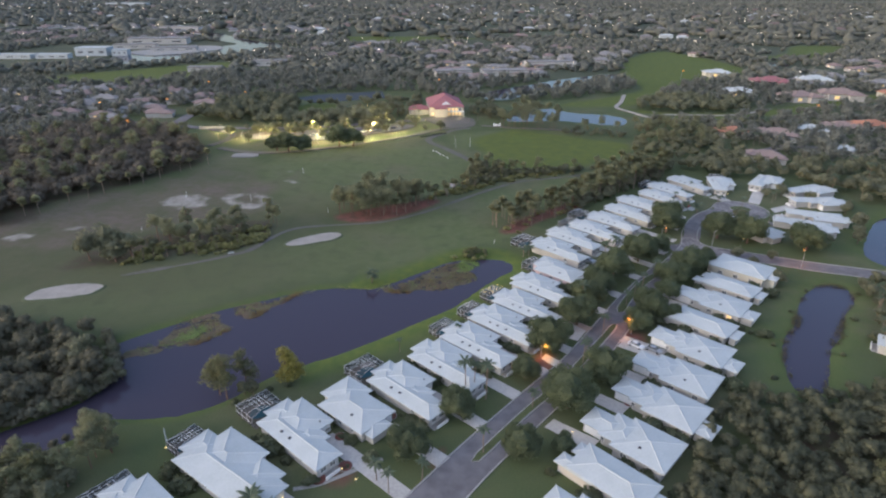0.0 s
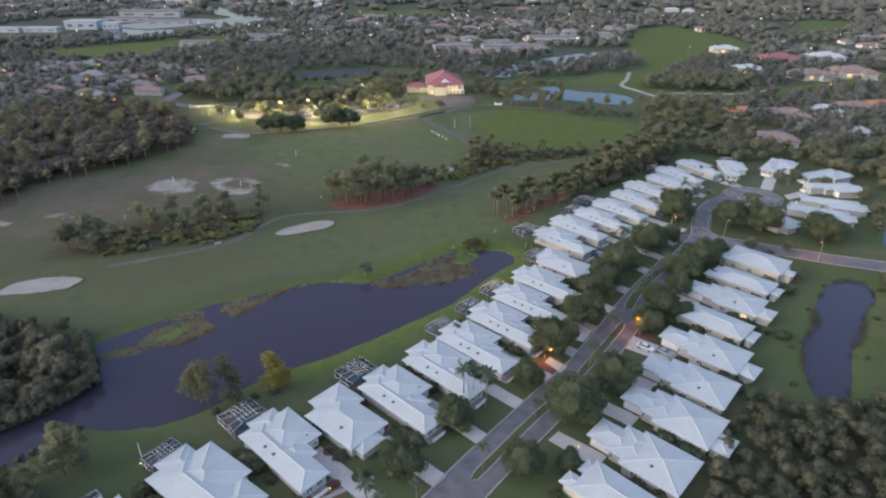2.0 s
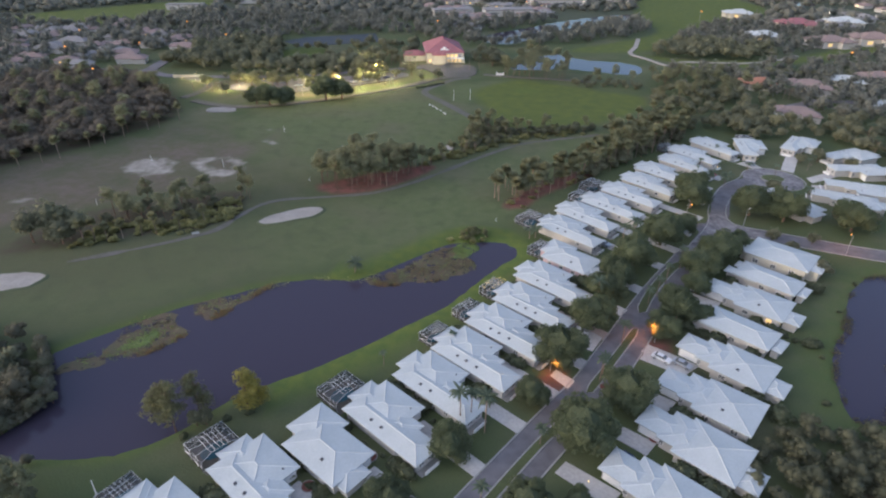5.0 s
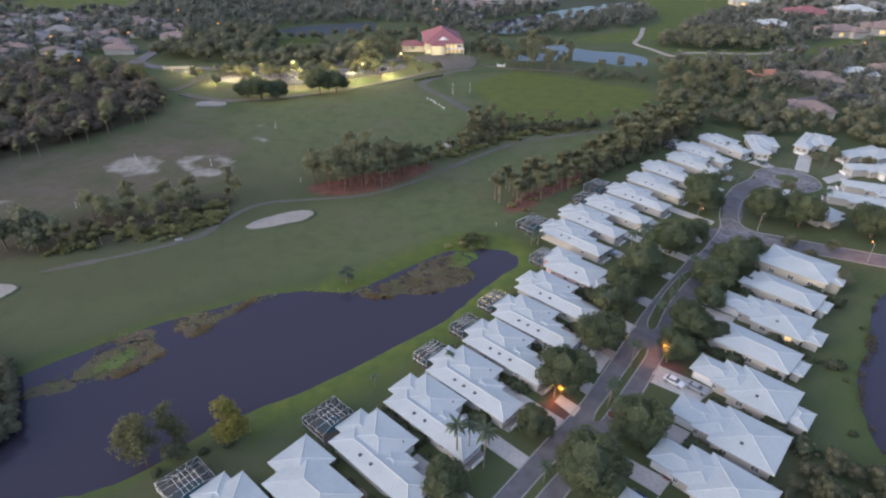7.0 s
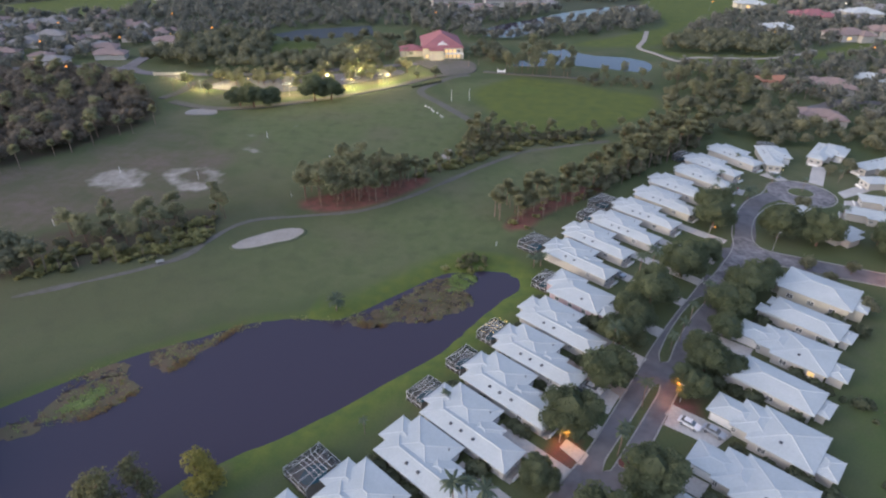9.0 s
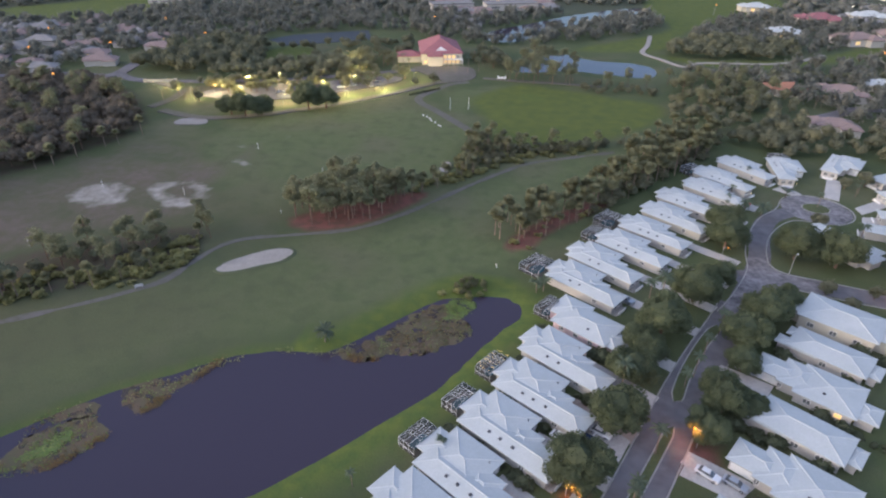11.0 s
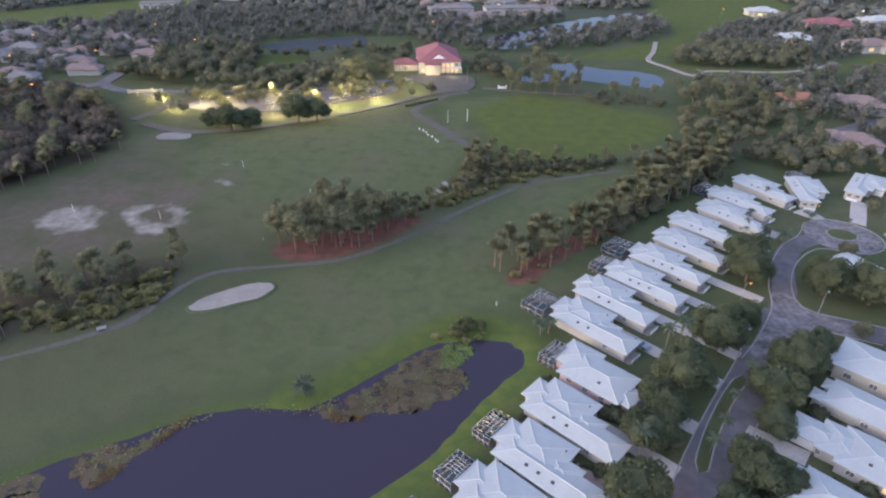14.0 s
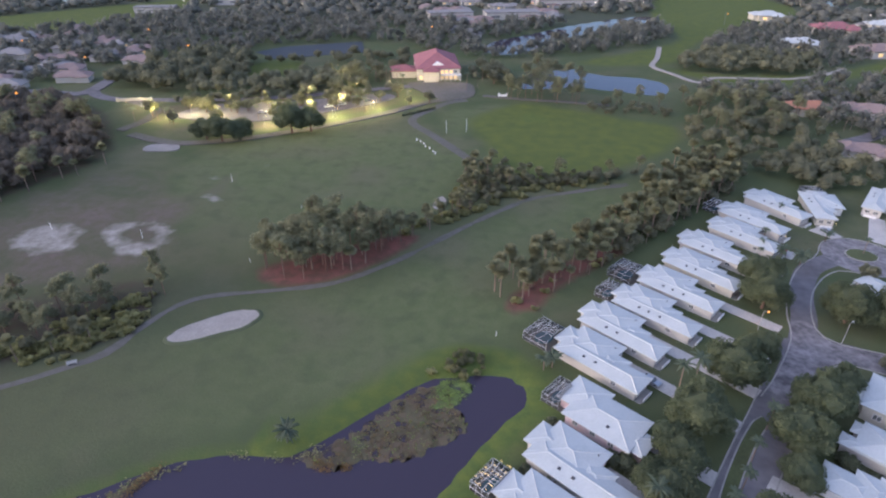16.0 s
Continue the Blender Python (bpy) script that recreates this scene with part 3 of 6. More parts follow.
# cart paths, club drives
put("path", ribbon("path", CART[0], 1.9, 0.19, "path_grey", 2.0, 0.8, wobble=0.9), "worn grey cart path along the fairway")
put("path", ribbon("path", CART[1], 4.2, 0.20, "path_grey", 2.0, 0.8), "pale grey cart path to the clubhouse")
put("path", ribbon("path", [(-168, 326), (-150, 319), (-137, 318), (-118, 325), (-100, 336), (-79, 352), (-58, 372), (-40, 392), (-24, 402)], 5.0, 0.31, "path_grey", 3.0, 0.8), "pale sandy drive beside the car park")
put("path", ribbon("path", [(-232, 430), (-231, 402), (-224, 385), (-205, 376), (-180, 378), (-140, 384), (-105, 398), (-75, 412), (-50, 424)], 6.0, 0.32, "asphalt", 3.0, 0.8), "pale entrance drive of the clubhouse")
put("path", ribbon("path", [(-176, 330), (-172, 345), (-176, 362), (-196, 374)], 5.0, 0.33, "path_grey", 3.0, 0.8), "pale drive joining the car park")
put("road", ribbon("road", [(-225, 470), (-232, 420), (-231, 385), (-262, 384), (-300, 372), (-360, 350)], 8.0, 0.34, "asphalt", 3.0, 0.8), "grey asphalt entrance road")
put("forecourt", slab("forecourt", [(-56, 429), (-24, 433), (-17, 416), (-20, 402), (-32, 397), (-46, 410)], 0.35, "path_grey", 0.8), "brown-grey paved clubhouse forecourt", "pavement")
put("path", ribbon("path", [(112, 552), (103, 515), (95, 490), (103, 472), (114, 452), (126, 464), (148, 466), (173, 468), (198, 481), (219, 500)], 3.4, 0.3, "sand", 3.0, 0.8), "pale winding cart path")
put("path", ribbon("path", [(-12, 408), (10, 404), (30, 402), (55, 398)], 3.0, 0.3, "path_grey", 3.0, 0.8), "grey cart path")
put("pad", slab("pad", [(-151, 307), (-152, 314), (-141, 316), (-138, 309)], 0.3, "roof_grey", 0.7), "pale gravel pad at the fairway edge", "pavement")
put("car_park", slab("car_park", [(-160, 352), (-120, 350), (-84, 372), (-60, 396), (-70, 404), (-108, 386), (-150, 374)], 0.30, "asphalt", 0.7), "grey car park under yellow lamps", "car park")
put("court", slab("court", [(-176, 496), (-163, 515), (-110, 542), (-100, 506), (-156, 478)], 0.3, "court_blue", 0.7, rounded=False), "blue hard tennis courts", "court")
put("yard", slab("yard", [(-474, 792), (-425, 884), (-470, 935), (-535, 836)], 0.25, "concrete", 0.5), "pale open yard by the canal", "pavement")
put("road", ribbon("road", [(150, 352), (166, 362), (180, 372), (205, 372), (260, 380), (340, 400)], 7.0, 0.3, "asphalt", 3.0, 0.8), "asphalt street of the villas")

# bunkers with a low grassy lip
def bunker(points, label):
    line = smooth_line(points, 0.9, True)
    nn = normals_of(line, True)
    line = line + nn * np.array([0.7 * noise.noise((x * 0.35, y * 0.35, 3)) + 0.3 * noise.noise((x, y, 3)) for x, y in line])[:, None]
    area = np.sum(line[:, 0] * np.roll(line[:, 1], -1) - np.roll(line[:, 0], -1) * line[:, 1])
    nn = nn if area > 0 else -nn
    b = thing("sand_bunker", label, "bunker")
    rings = [(line - nn * 0.9, 0.05), (line - nn * 0.25, 0.42), (line + nn * 0.1, 0.36)]
    verts = [(*p, z) for ring_, z in rings for p in ring_]
    n = len(line)
    faces = [(k * n + i, k * n + (i + 1) % n, (k + 1) * n + (i + 1) % n, (k + 1) * n + i) for k in range(2) for i in range(n)]
    raw("lip", verts, faces, "lip_grass", b, "grassy lip", True)
    slab("sand_floor", line, 0.30, "sand", 0.4, b, "raked pale sand", False)


mat("lip_grass", (0.098, 0.112, 0.062), (0.085, 0.098, 0.052), 0.95, 0.3, 2.0, 0.3)
bunker([(-78.3, 189.6), (-77.5, 192.5), (-74.5, 196.5), (-68, 201.5), (-63, 203.3), (-60.3, 202.3), (-59.8, 199.8), (-64, 194.6), (-71.5, 190), (-76, 188.3)], "long pale sand bunker beside the cart path")
bunker([(-145, 139), (-144, 146), (-134, 151), (-126, 150), (-128, 144), (-137, 140)], "pale sand bunker by the fairway")
bunker([(-23, 268), (-22.5, 275), (-20, 277), (-18.5, 272), (-20, 266.5)], "small round sand bunker")



# ---------------------------------------------------------------- plants
def lump(rng, centre, radius, rough=0.25, level=1):
    """A rounded, uneven inner mass of foliage."""
    bm = bmesh.new()
    bmesh.ops.create_icosphere(bm, subdivisions=level, radius=1)
    v = np.array([p.co[:] for p in bm.verts])
    f = [[q.index for q in p.verts] for p in bm.faces]
    bm.free()
    v = v * (1 + rough * rng.uniform(-1, 1, (len(v), 1)))
    return v * radius + centre, f


def leaves(rng, centre, radius, count, size, shell=(0.55, 1.22), up=0.0, three=False):
    """Small bent leaf clumps over and in an ellipsoid."""
    d = rng.normal(size=(count, 3))
    d[:, 2] += up * abs(d[:, 2])
    d /= np.linalg.norm(d, axis=1)[:, None]
    p = centre + d * radius * rng.uniform(*shell, (count, 1))
    nrm = d * 0.6 + rng.normal(size=(count, 3)) * 0.75 + (0, 0, 0.4)
    nrm /= np.linalg.norm(nrm, axis=1)[:, None]
    a = np.cross(nrm, rng.normal(size=(count, 3)))
    a /= np.linalg.norm(a, axis=1)[:, None] + 1e-9
    b = np.cross(nrm, a)
    s = size * rng.uniform(0.6, 1.4, (count, 1))
    bend = nrm * s * 0.25
    if three:
        tri = np.stack([p - a * s, p + a * s - b * s * 0.3, p + b * s * 1.15 - bend], 1)
        return tri.reshape(-1, 3), (np.arange(count)[:, None] * 3 + np.arange(3)).tolist()
    quad = np.stack([p - a * s, p - b * s * 0.7 - bend, p + a * s, p + b * s * 0.7 - bend], 1)
    return quad.reshape(-1, 3), (np.arange(count)[:, None] * 4 + np.arange(4)).tolist()


def joined(pieces):
    verts, faces, at = [], [], 0
    for v, f in pieces:
        verts.append(np.asarray(v))
        faces += [[i + at for i in q] for q in f]
        at += len(v)
    return np.concatenate(verts), faces


def blob_crown(seed, lobes, count, size, inner=0.86, shell=(0.78, 1.12), three=False):
    rng = np.random.default_rng(seed)
    pieces = []
    for c, r in lobes:
        c, r = np.array(c, float), np.array(r, float)
        pieces.append(lump(rng, c, r * inner, 0.25, 0 if three else 1))
        pieces.append(leaves(rng, c, r, count, size, shell, 0.3, three))
    return joined(pieces)


def round_lobes(seed, R, H, base, n):
    """Lobes that make up a broad rounded crown."""
    rng = np.random.default_rng(seed)
    out = [((0, 0, base + (H - base) * 0.55), (R * 0.68, R * 0.68, (H - base) * 0.48))]
    for k in range(n):
        a = k * math.tau / n + rng.uniform(-0.3, 0.3)
        rr = R * rng.uniform(0.46, 0.66)
        z = base + (H - base) * rng.uniform(0.28, 0.74)
        s = R * rng.uniform(0.32, 0.46)
        out.append(((rr * math.cos(a), rr * math.sin(a), z), (s, s, s * 0.85)))
    return out


def trunk_bm(height, r, limbs, seed, spread=0.6, lean=0.0):
    rng = np.random.default_rng(seed)
    bm = bmesh.new()
    top = (lean * height, 0.3 * lean * height, height)
    tube(bm, (0, 0, -0.3), top, r, r * 0.6, 7)
    for k in range(limbs):
        a = k * math.tau / limbs + rng.uniform(-0.4, 0.4)
        s = spread * height * rng.uniform(0.5, 1.0)
        start = Vector((0, 0, 0)).lerp(Vector(top), rng.uniform(0.6, 0.95))
        tube(bm, start, (start.x + s * math.cos(a), start.y + s * math.sin(a), start.z + s * rng.uniform(0.5, 1.0)), r * 0.5, r * 0.2, 5)
    return bm


def finish_tree(name, label, category, trunk, crown, leaf, bark, extra=()):
    t = thing(name, label, category, category + "s", pose(0, -200, -20))
    part("trunk", trunk, bark, t)
    raw("crown", *crown, leaf, t)
    for nm, geo, m in extra:
        raw(nm, *geo, m, t)
    return t


def oak(seed, R, H, count, size, leaf="leaf_oak", name="oak_tree", label="round dense dark-green shade tree on the street verge", lobes=9, three=False):
    return finish_tree(name, label, "tree", trunk_bm(H * 0.45, R * 0.05 + 0.08, 5, seed), blob_crown(seed, round_lobes(seed, R, H, H * 0.2, lobes), count, size, 0.78 if three else 0.88, (0.74, 1.14) if three else (0.84, 1.10), three), leaf, "bark")


def pine(seed, H, R, n, count, leaf="leaf_pine", label="tall slender pine with a bare trunk and open crown", low=0.5, size=0.30, core=0.45):
    """A bare stem under a broad crown of flat, uneven sprays."""
    rng = np.random.default_rng(seed)
    lobes = []
    for k in range(n):
        a, u = rng.uniform(0, math.tau), rng.uniform(low, 0.97)
        t = (u - low) / (1 - low)
        rr = R * rng.uniform(0.15, 0.85) * (0.55 + 0.45 * math.sin(math.pi * min(1, 0.25 + 0.75 * t)))
        s = R * rng.uniform(0.24, 0.40)
        lobes.append(((rr * math.cos(a), rr * math.sin(a), H * u), (s, s, s * 0.6)))
    return finish_tree("pine_tree", label, "tree", trunk_bm(H * 0.93, 0.18, 6, seed, 0.16), blob_crown(seed, lobes, count, size, core, (0.45, 1.3), True), leaf, "bark")


def frond(rng, base, yaw, rise, length, droop, width, segs=5):
    """A long feather leaf: a bent rib with two drooping rows of leaflets."""
    verts, faces = [], []
    d = np.array([math.cos(yaw), math.sin(yaw)])
    sdir = np.array([-d[1], d[0], 0])
    for k in range(segs + 1):
        s = k / segs
        p = np.array([*(d * length * s * (1 - 0.25 * s * droop)), rise * length * s - droop * length * s * s]) + base
        w = width * math.sin(math.pi * (0.12 + 0.85 * s))
        verts += [p + sdir * w - (0, 0, w * 0.5), p, p - sdir * w - (0, 0, w * 0.5)]
    for k in range(segs):
        a, b = 3 * k, 3 * k + 3
        faces += [(a, a + 1, b + 1, b), (a + 1, a + 2, b + 2, b + 1)]
    return np.array(verts), faces


def fan(rng, base, d, size):
    """A stiff fan leaf on a stalk."""
    d = d / np.linalg.norm(d)
    s = np.cross(d, (0, 0, 1.0))
    s = s / (np.linalg.norm(s) + 1e-6)
    u = np.cross(s, d)
    hub = base + d * size * 0.55
    verts = [hub]
    for k in range(6):
        a = (k / 5 - 0.5) * 3.6
        verts.append(hub + size * (math.cos(a) * d + math.sin(a) * s) * rng.uniform(0.75, 1.05) - u * 0.12 * size * (1 if k % 2 else -1))
    return np.array(verts), [(0, k + 1, k + 2) for k in range(5)]


def sabal(seed, H, label="cabbage palm with a slim trunk and fan-leaved head"):
    rng = np.random.default_rng(seed)
    top = np.array([0.25 * rng.uniform(-1, 1), 0.25 * rng.uniform(-1, 1), H])
    pieces, dead = [], []
    for k in range(38):
        d = rng.normal(size=3)
        d[2] = abs(d[2]) * 0.9 - 0.45
        pieces.append(fan(rng, top, d, rng.uniform(1.3, 1.9)))
    for k in range(10):
        a = rng.uniform(0, math.tau)
        dead.append(fan(rng, top - (0, 0, 0.3), np.array([math.cos(a) * 0.6, math.sin(a) * 0.6, -1.0]), 0.7))
    bm = bmesh.new()
    tube(bm, (0, 0, -0.3), top, 0.22, 0.17, 7)
    return finish_tree("palm_tree", label, "palm", bm, joined(pieces), "leaf_palm", "palm_bark", [("dead_fronds", joined(dead), "dead_frond")])


def feather_palm(seed, H, n=14, length=2.6, label="feather palm with arching fronds on a slim grey trunk"):
    rng = np.random.default_rng(seed)
    top = np.array([0.3 * rng.uniform(-1, 1), 0.3 * rng.uniform(-1, 1), H])
    pieces = [frond(rng, top, k * 2.4 + rng.uniform(-0.2, 0.2), rng.uniform(0.15, 0.9), length * rng.uniform(0.85, 1.1), rng.uniform(0.5, 0.85), 0.34) for k in range(n)]
    bm = bmesh.new()
    tube(bm, (0, 0, -0.3), top - (0, 0, 0.2), 0.17, 0.12, 7)
    return finish_tree("palm_tree", label, "palm", bm, joined(pieces), "leaf_feather", "palm_bark")


def palmetto(seed, R):
    rng = np.random.default_rng(seed)
    pieces = []
    for k in range(30):
        d = rng.normal(size=3)
        d[2] = abs(d[2]) + 0.3
        base = np.array([rng.uniform(-R, R) * 0.6, rng.uniform(-R, R) * 0.6, -0.25])
        pieces.append(fan(rng, base + (0, 0, 0.3), d, rng.uniform(0.7, 1.1)))
    t = thing("palmetto", "low saw palmetto clump with yellowish fan leaves", "shrub", "shrubs", pose(0, -200, -20))
    raw("crown", *joined(pieces), "leaf_palmetto", t)
    return t


def shrub(seed, R, H, label="rounded clipped green shrub", leaf="leaf_shrub"):
    lobes = [((0, 0, H * 0.5), (R * 0.8, R * 0.8, H * 0.5)), ((R * 0.4, R * 0.2, H * 0.4), (R * 0.55, R * 0.55, H * 0.42)), ((-R * 0.35, -R * 0.3, H * 0.4), (R * 0.55, R * 0.5, H * 0.4))]
    t = thing("shrub", label, "shrub", "shrubs", pose(0, -200, -20))
    raw("crown", *blob_crown(seed, lobes, 60, 0.24, 0.8), leaf, t)
    return t


# far tree cover, joined
def far_tree(seed, R, H, tris):
    rng = np.random.default_rng(seed)
    lobes = round_lobes(seed, R, H, H * 0.05, 3 if tris else 2)[:4 if tris > 15 else 3]
    pieces = []
    for c, r in lobes:
        c, r = np.array(c), np.array(r)
        pieces.append(lump(rng, c, r * (0.6 if tris > 15 else 0.9), 0.35, 0 if tris > 15 else 1))
        if tris:
            pieces.append(leaves(rng, c, r, tris, 0.75 if tris > 15 else 1.1, three=True))
    v, f = joined(pieces)
    return v, [t for q in f for t in ((q,) if len(q) == 3 else ((q[0], q[1], q[2]), (q[0], q[2], q[3])))]


def far_woods(points, templates, seed, label, lo=0.7, hi=1.3, leaf="leaf_far_hazed"):
    rng = np.random.default_rng(seed)
    vs, fs, at = [], [], 0
    for x, y in points:
        v, f = templates[int(rng.integers(len(templates)))]
        a, s = rng.uniform(0, math.tau), rng.uniform(lo, hi)
        turn = np.array([[math.cos(a), -math.sin(a), 0], [math.sin(a), math.cos(a), 0], [0, 0, 1]])
        vs.append(v @ turn.T * s + (x, y, 0))
        fs.append(np.array(f) + at)
        at += len(v)
    vs, fs = np.concatenate(vs), np.concatenate(fs)
    me = bpy.data.meshes.new("far_trees")
    me.vertices.add(len(vs))
    me.vertices.foreach_set("co", vs.ravel())
    me.loops.add(fs.size)
    me.loops.foreach_set("vertex_index", fs.ravel())
    me.polygons.add(len(fs))
    me.polygons.foreach_set("loop_start", np.arange(len(fs)) * 3)
    me.update(calc_edges=True)
    me.materials.append(MATS[leaf])
    tagged(new("far_trees", me), label, "trees", kind="stuff")



def grove_tree(seed, count=64, size=0.46):
    rng = np.random.default_rng(seed)
    pieces = []
    for c, r in round_lobes(seed, 4.4 + 0.3 * (seed % 3), 8.0 + 0.7 * (seed % 4), 1.6, 6):
        c, r = np.array(c), np.array(r)
        pieces += [lump(rng, c, r * 0.82, 0.22, 1), leaves(rng, c, r, count, size, (0.76, 1.16), up=0.3, three=True)]
    v, f = joined(pieces)
    return v, [t for q in f for t in ((q,) if len(q) == 3 else ((q[0], q[1], q[2]), (q[0], q[2], q[3])))]


GROVE = [grove_tree(120 + k) for k in range(6)]
OAKS = [oak(11, 5.2, 7.6, 330, 0.22, lobes=13), oak(12, 5.2, 8.2, 330, 0.22, lobes=14), oak(13, 5.2, 7.2, 330, 0.22, lobes=13)]
WOODS = [oak(20 + k, 4.2 + 0.3 * (k % 3), 8.0 + 0.7 * (k % 4), 115, 0.42, "leaf_wood", "woodland_tree", "grey-green woodland tree in a dense grove", 7, True) for k in range(5)]
PINES = [pine(30 + k, 12.0 + k % 3, 4.0, 19, 66, low=0.56) for k in range(4)]
TALL = [pine(36 + k, 11.0, 4.0, 20, 80, "leaf_cypress", "tall thin olive-green cypress by the water", 0.32, 0.25, 0.26) for k in range(3)]
YELLOW = [pine(41, 9.0, 3.5, 20, 95, "leaf_yellow", "thin yellow-green cypress on the pond bank", 0.2, 0.24, 0.26)]
SABALS = [sabal(50 + k, 7.6 + 0.9 * k) for k in range(4)]
QUEENS = [feather_palm(60 + k, 6.5 + 0.9 * k) for k in range(3)]
ROYALS = [feather_palm(65, 9.0, 15, 3.2, "tall feather palm beside a house"), feather_palm(66, 10.5, 15, 3.2, "tall feather palm beside a house")]
DATE = [feather_palm(68, 3.4, 22, 3.0, "stout date palm with a full head of fronds")]
PALMETTOS = [palmetto(70 + k, 1.3) for k in range(3)]
SHRUBS = [shrub(75, 1.2, 1.3), shrub(76, 1.6, 1.5), shrub(77, 0.9, 1.0)]
MODELS = OAKS + WOODS + PINES + TALL + YELLOW + SABALS + QUEENS + ROYALS + DATE + PALMETTOS + SHRUBS
plant_rng = np.random.default_rng(5)


def plant(kind, x, y, size=1.0, z=0.0, label=""):
    m = kind[int(plant_rng.integers(len(kind)))]
    s = size * plant_rng.uniform(0.93, 1.07)
    ob = copy_thing(m, pose(x, y, z, 0, 0, plant_rng.uniform(0, 360)) @ Matrix.Diagonal((s, s, s * plant_rng.uniform(0.92, 1.08), 1)))
    if label:
        ob["label"] = label
    return ob


def grow(kind, points, lo=0.8, hi=1.15, z=0.0):
    for x, y in points:
        plant(kind, x, y, plant_rng.uniform(lo, hi), z)




GARDENS = np.array([(155, 396), (179, 394), (150, 338), (204, 412), (236, 422)], float)


def thicket(points, lo=0.8, hi=1.15, label="dense grey-green woodland", leaf="leaf_wood"):
    points = points[np.min(np.hypot(*(points[:, None] - GARDENS[None]).transpose(2, 0, 1)), axis=1) > 13]
    far_woods(points, GROVE, int(1000 * lo + len(points)), label, lo, hi, leaf)


# round shade trees along the street, with crown radius
for x, y, r in [(-14.5, 85.8, 4.5), (-5.2, 99.5, 4.7), (10.8, 115.2, 4.3), (9, 88, 4.7), (20.2, 105, 6.6), (30.6, 116.8, 5.6), (17.2, 129.4, 5.7), (26.5, 143, 6.0), (31.6, 157.5, 6.4), (36, 165.5, 5.4), (42, 175, 6.4), (53.2, 189.5, 6.6), (68, 182, 6.6),
                (60.5, 172.5, 6.4), (57, 163, 4.6), (49, 150, 5.2), (54.5, 149, 3.6), (43.6, 142, 4.2), (62, 198.5, 4.6), (70.2, 219.5, 6.8), (89, 215.4, 6.8), (99, 211.6, 6.6), (72, 229, 5.8), (119, 207, 6.6), (76.4, 188.8, 3.9), (83.6, 189.6, 2.2), (18, 90, 2.5)]:
    plant(OAKS, x, y, r / 5.2)
# palms on the median and lawns
grow(QUEENS, [(1, 88), (12, 104), (27, 126), (33, 137), (43, 156), (50, 167), (56, 176), (-20, 78), (-17, 75), (-11, 79), (26, 123.5), (46, 160)], 0.7, 0.95)
grow(ROYALS, [(1, 106), (-2, 108), (29, 153), (-4, 107), (40, 183), (43, 184), (112, 226), (160, 372), (164, 374), (155, 380)], 0.8, 1.0)
grow(DATE, [(-39, 162.5), (12, 189), (103, 259), (-38, 66), (-42, 68), (14, 190), (85, 247), (89, 243)], 0.9, 1.15)
grow(QUEENS, [(82, 254), (80, 250), (75, 241), (77, 243), (95, 276), (128, 262), (131, 266), (111, 252), (-8, 133)], 0.55, 0.8)
grow(QUEENS, [(-23, 123.5)], 0.5, 0.55)
# bank of the pond
plant(YELLOW, -49.0, 107.3, 1.15)
plant(YELLOW, -46.8, 108.8, 0.7)
grow(TALL, [(-61, 99.5), (-58.2, 104.6), (-63.5, 101)], 0.9, 1.05)
grow(WOODS, [(-56.2, 102.6), (-57.4, 101.4), (-55.4, 101.6)], 0.38, 0.5)
grow(SHRUBS, [(-58.5, 98), (-48, 105.8), (-52, 103.5)], 0.7, 1.0)
grow(PINES, [(-81, 81.5), (-77.5, 79.6), (-80, 78), (-84, 82.5)], 0.62, 0.74)
grow(TALL, [(-89, 72), (-93, 67), (-98, 64), (-86, 69), (-104, 62), (-95, 60)], 0.7, 0.9)
grow(WOODS, [(-90, 71), (-96, 66), (-87, 66), (-92, 60), (-102, 62), (-98, 70), (-86, 62), (-81, 66), (-109, 60)], 0.5, 0.7)
grow(PINES, [(-82, 72), (-85, 68), (-79, 75), (-89, 66), (-91, 71)], 0.6, 0.75)
grow(WOODS, [(-84, 71), (-80.5, 70), (-87, 74), (-93, 66), (-78, 80)], 0.45, 0.62)
# dense low grove west of the pond
thicket(scatter([(-107, 121), (-95, 106), (-94, 98), (-103, 87), (-130, 71), (-215, 48), (-225, 100), (-165, 127), (-120, 124)], 3.9, 3), 0.36, 0.72, "dense low olive-brown grove at the water's edge", "leaf_grove")
thicket(np.concatenate([smooth_line([(-104, 119.5), (-96, 110.5), (-91.5, 102), (-97, 92.5), (-103, 86.2), (-111, 79.6), (-126, 68.5)], 1.5) + d for d in ((0, 0), (-0.9, 1.2), (-2.2, 2.4))]), 0.2, 0.36, "low bushes hanging over the dark water", "leaf_grove")
thicket(smooth_line([(-96, 74), (-90.5, 79.5), (-87, 86), (-84.5, 88.6)], 2.2), 0.18, 0.3, "low bushes on the bank", "leaf_grove")
grow(WOODS, scatter([(-110, 116), (-100, 104), (-110, 90), (-135, 76), (-200, 58), (-205, 98), (-160, 120)], 11, 35, keep=0.7), 0.7, 0.95)
grow(WOODS, [(-104, 119), (-99, 113), (-95, 107), (-92.5, 101), (-95, 95), (-100, 89.5), (-108, 83), (-116, 78), (-125, 73), (-90.5, 104)], 0.34, 0.5)
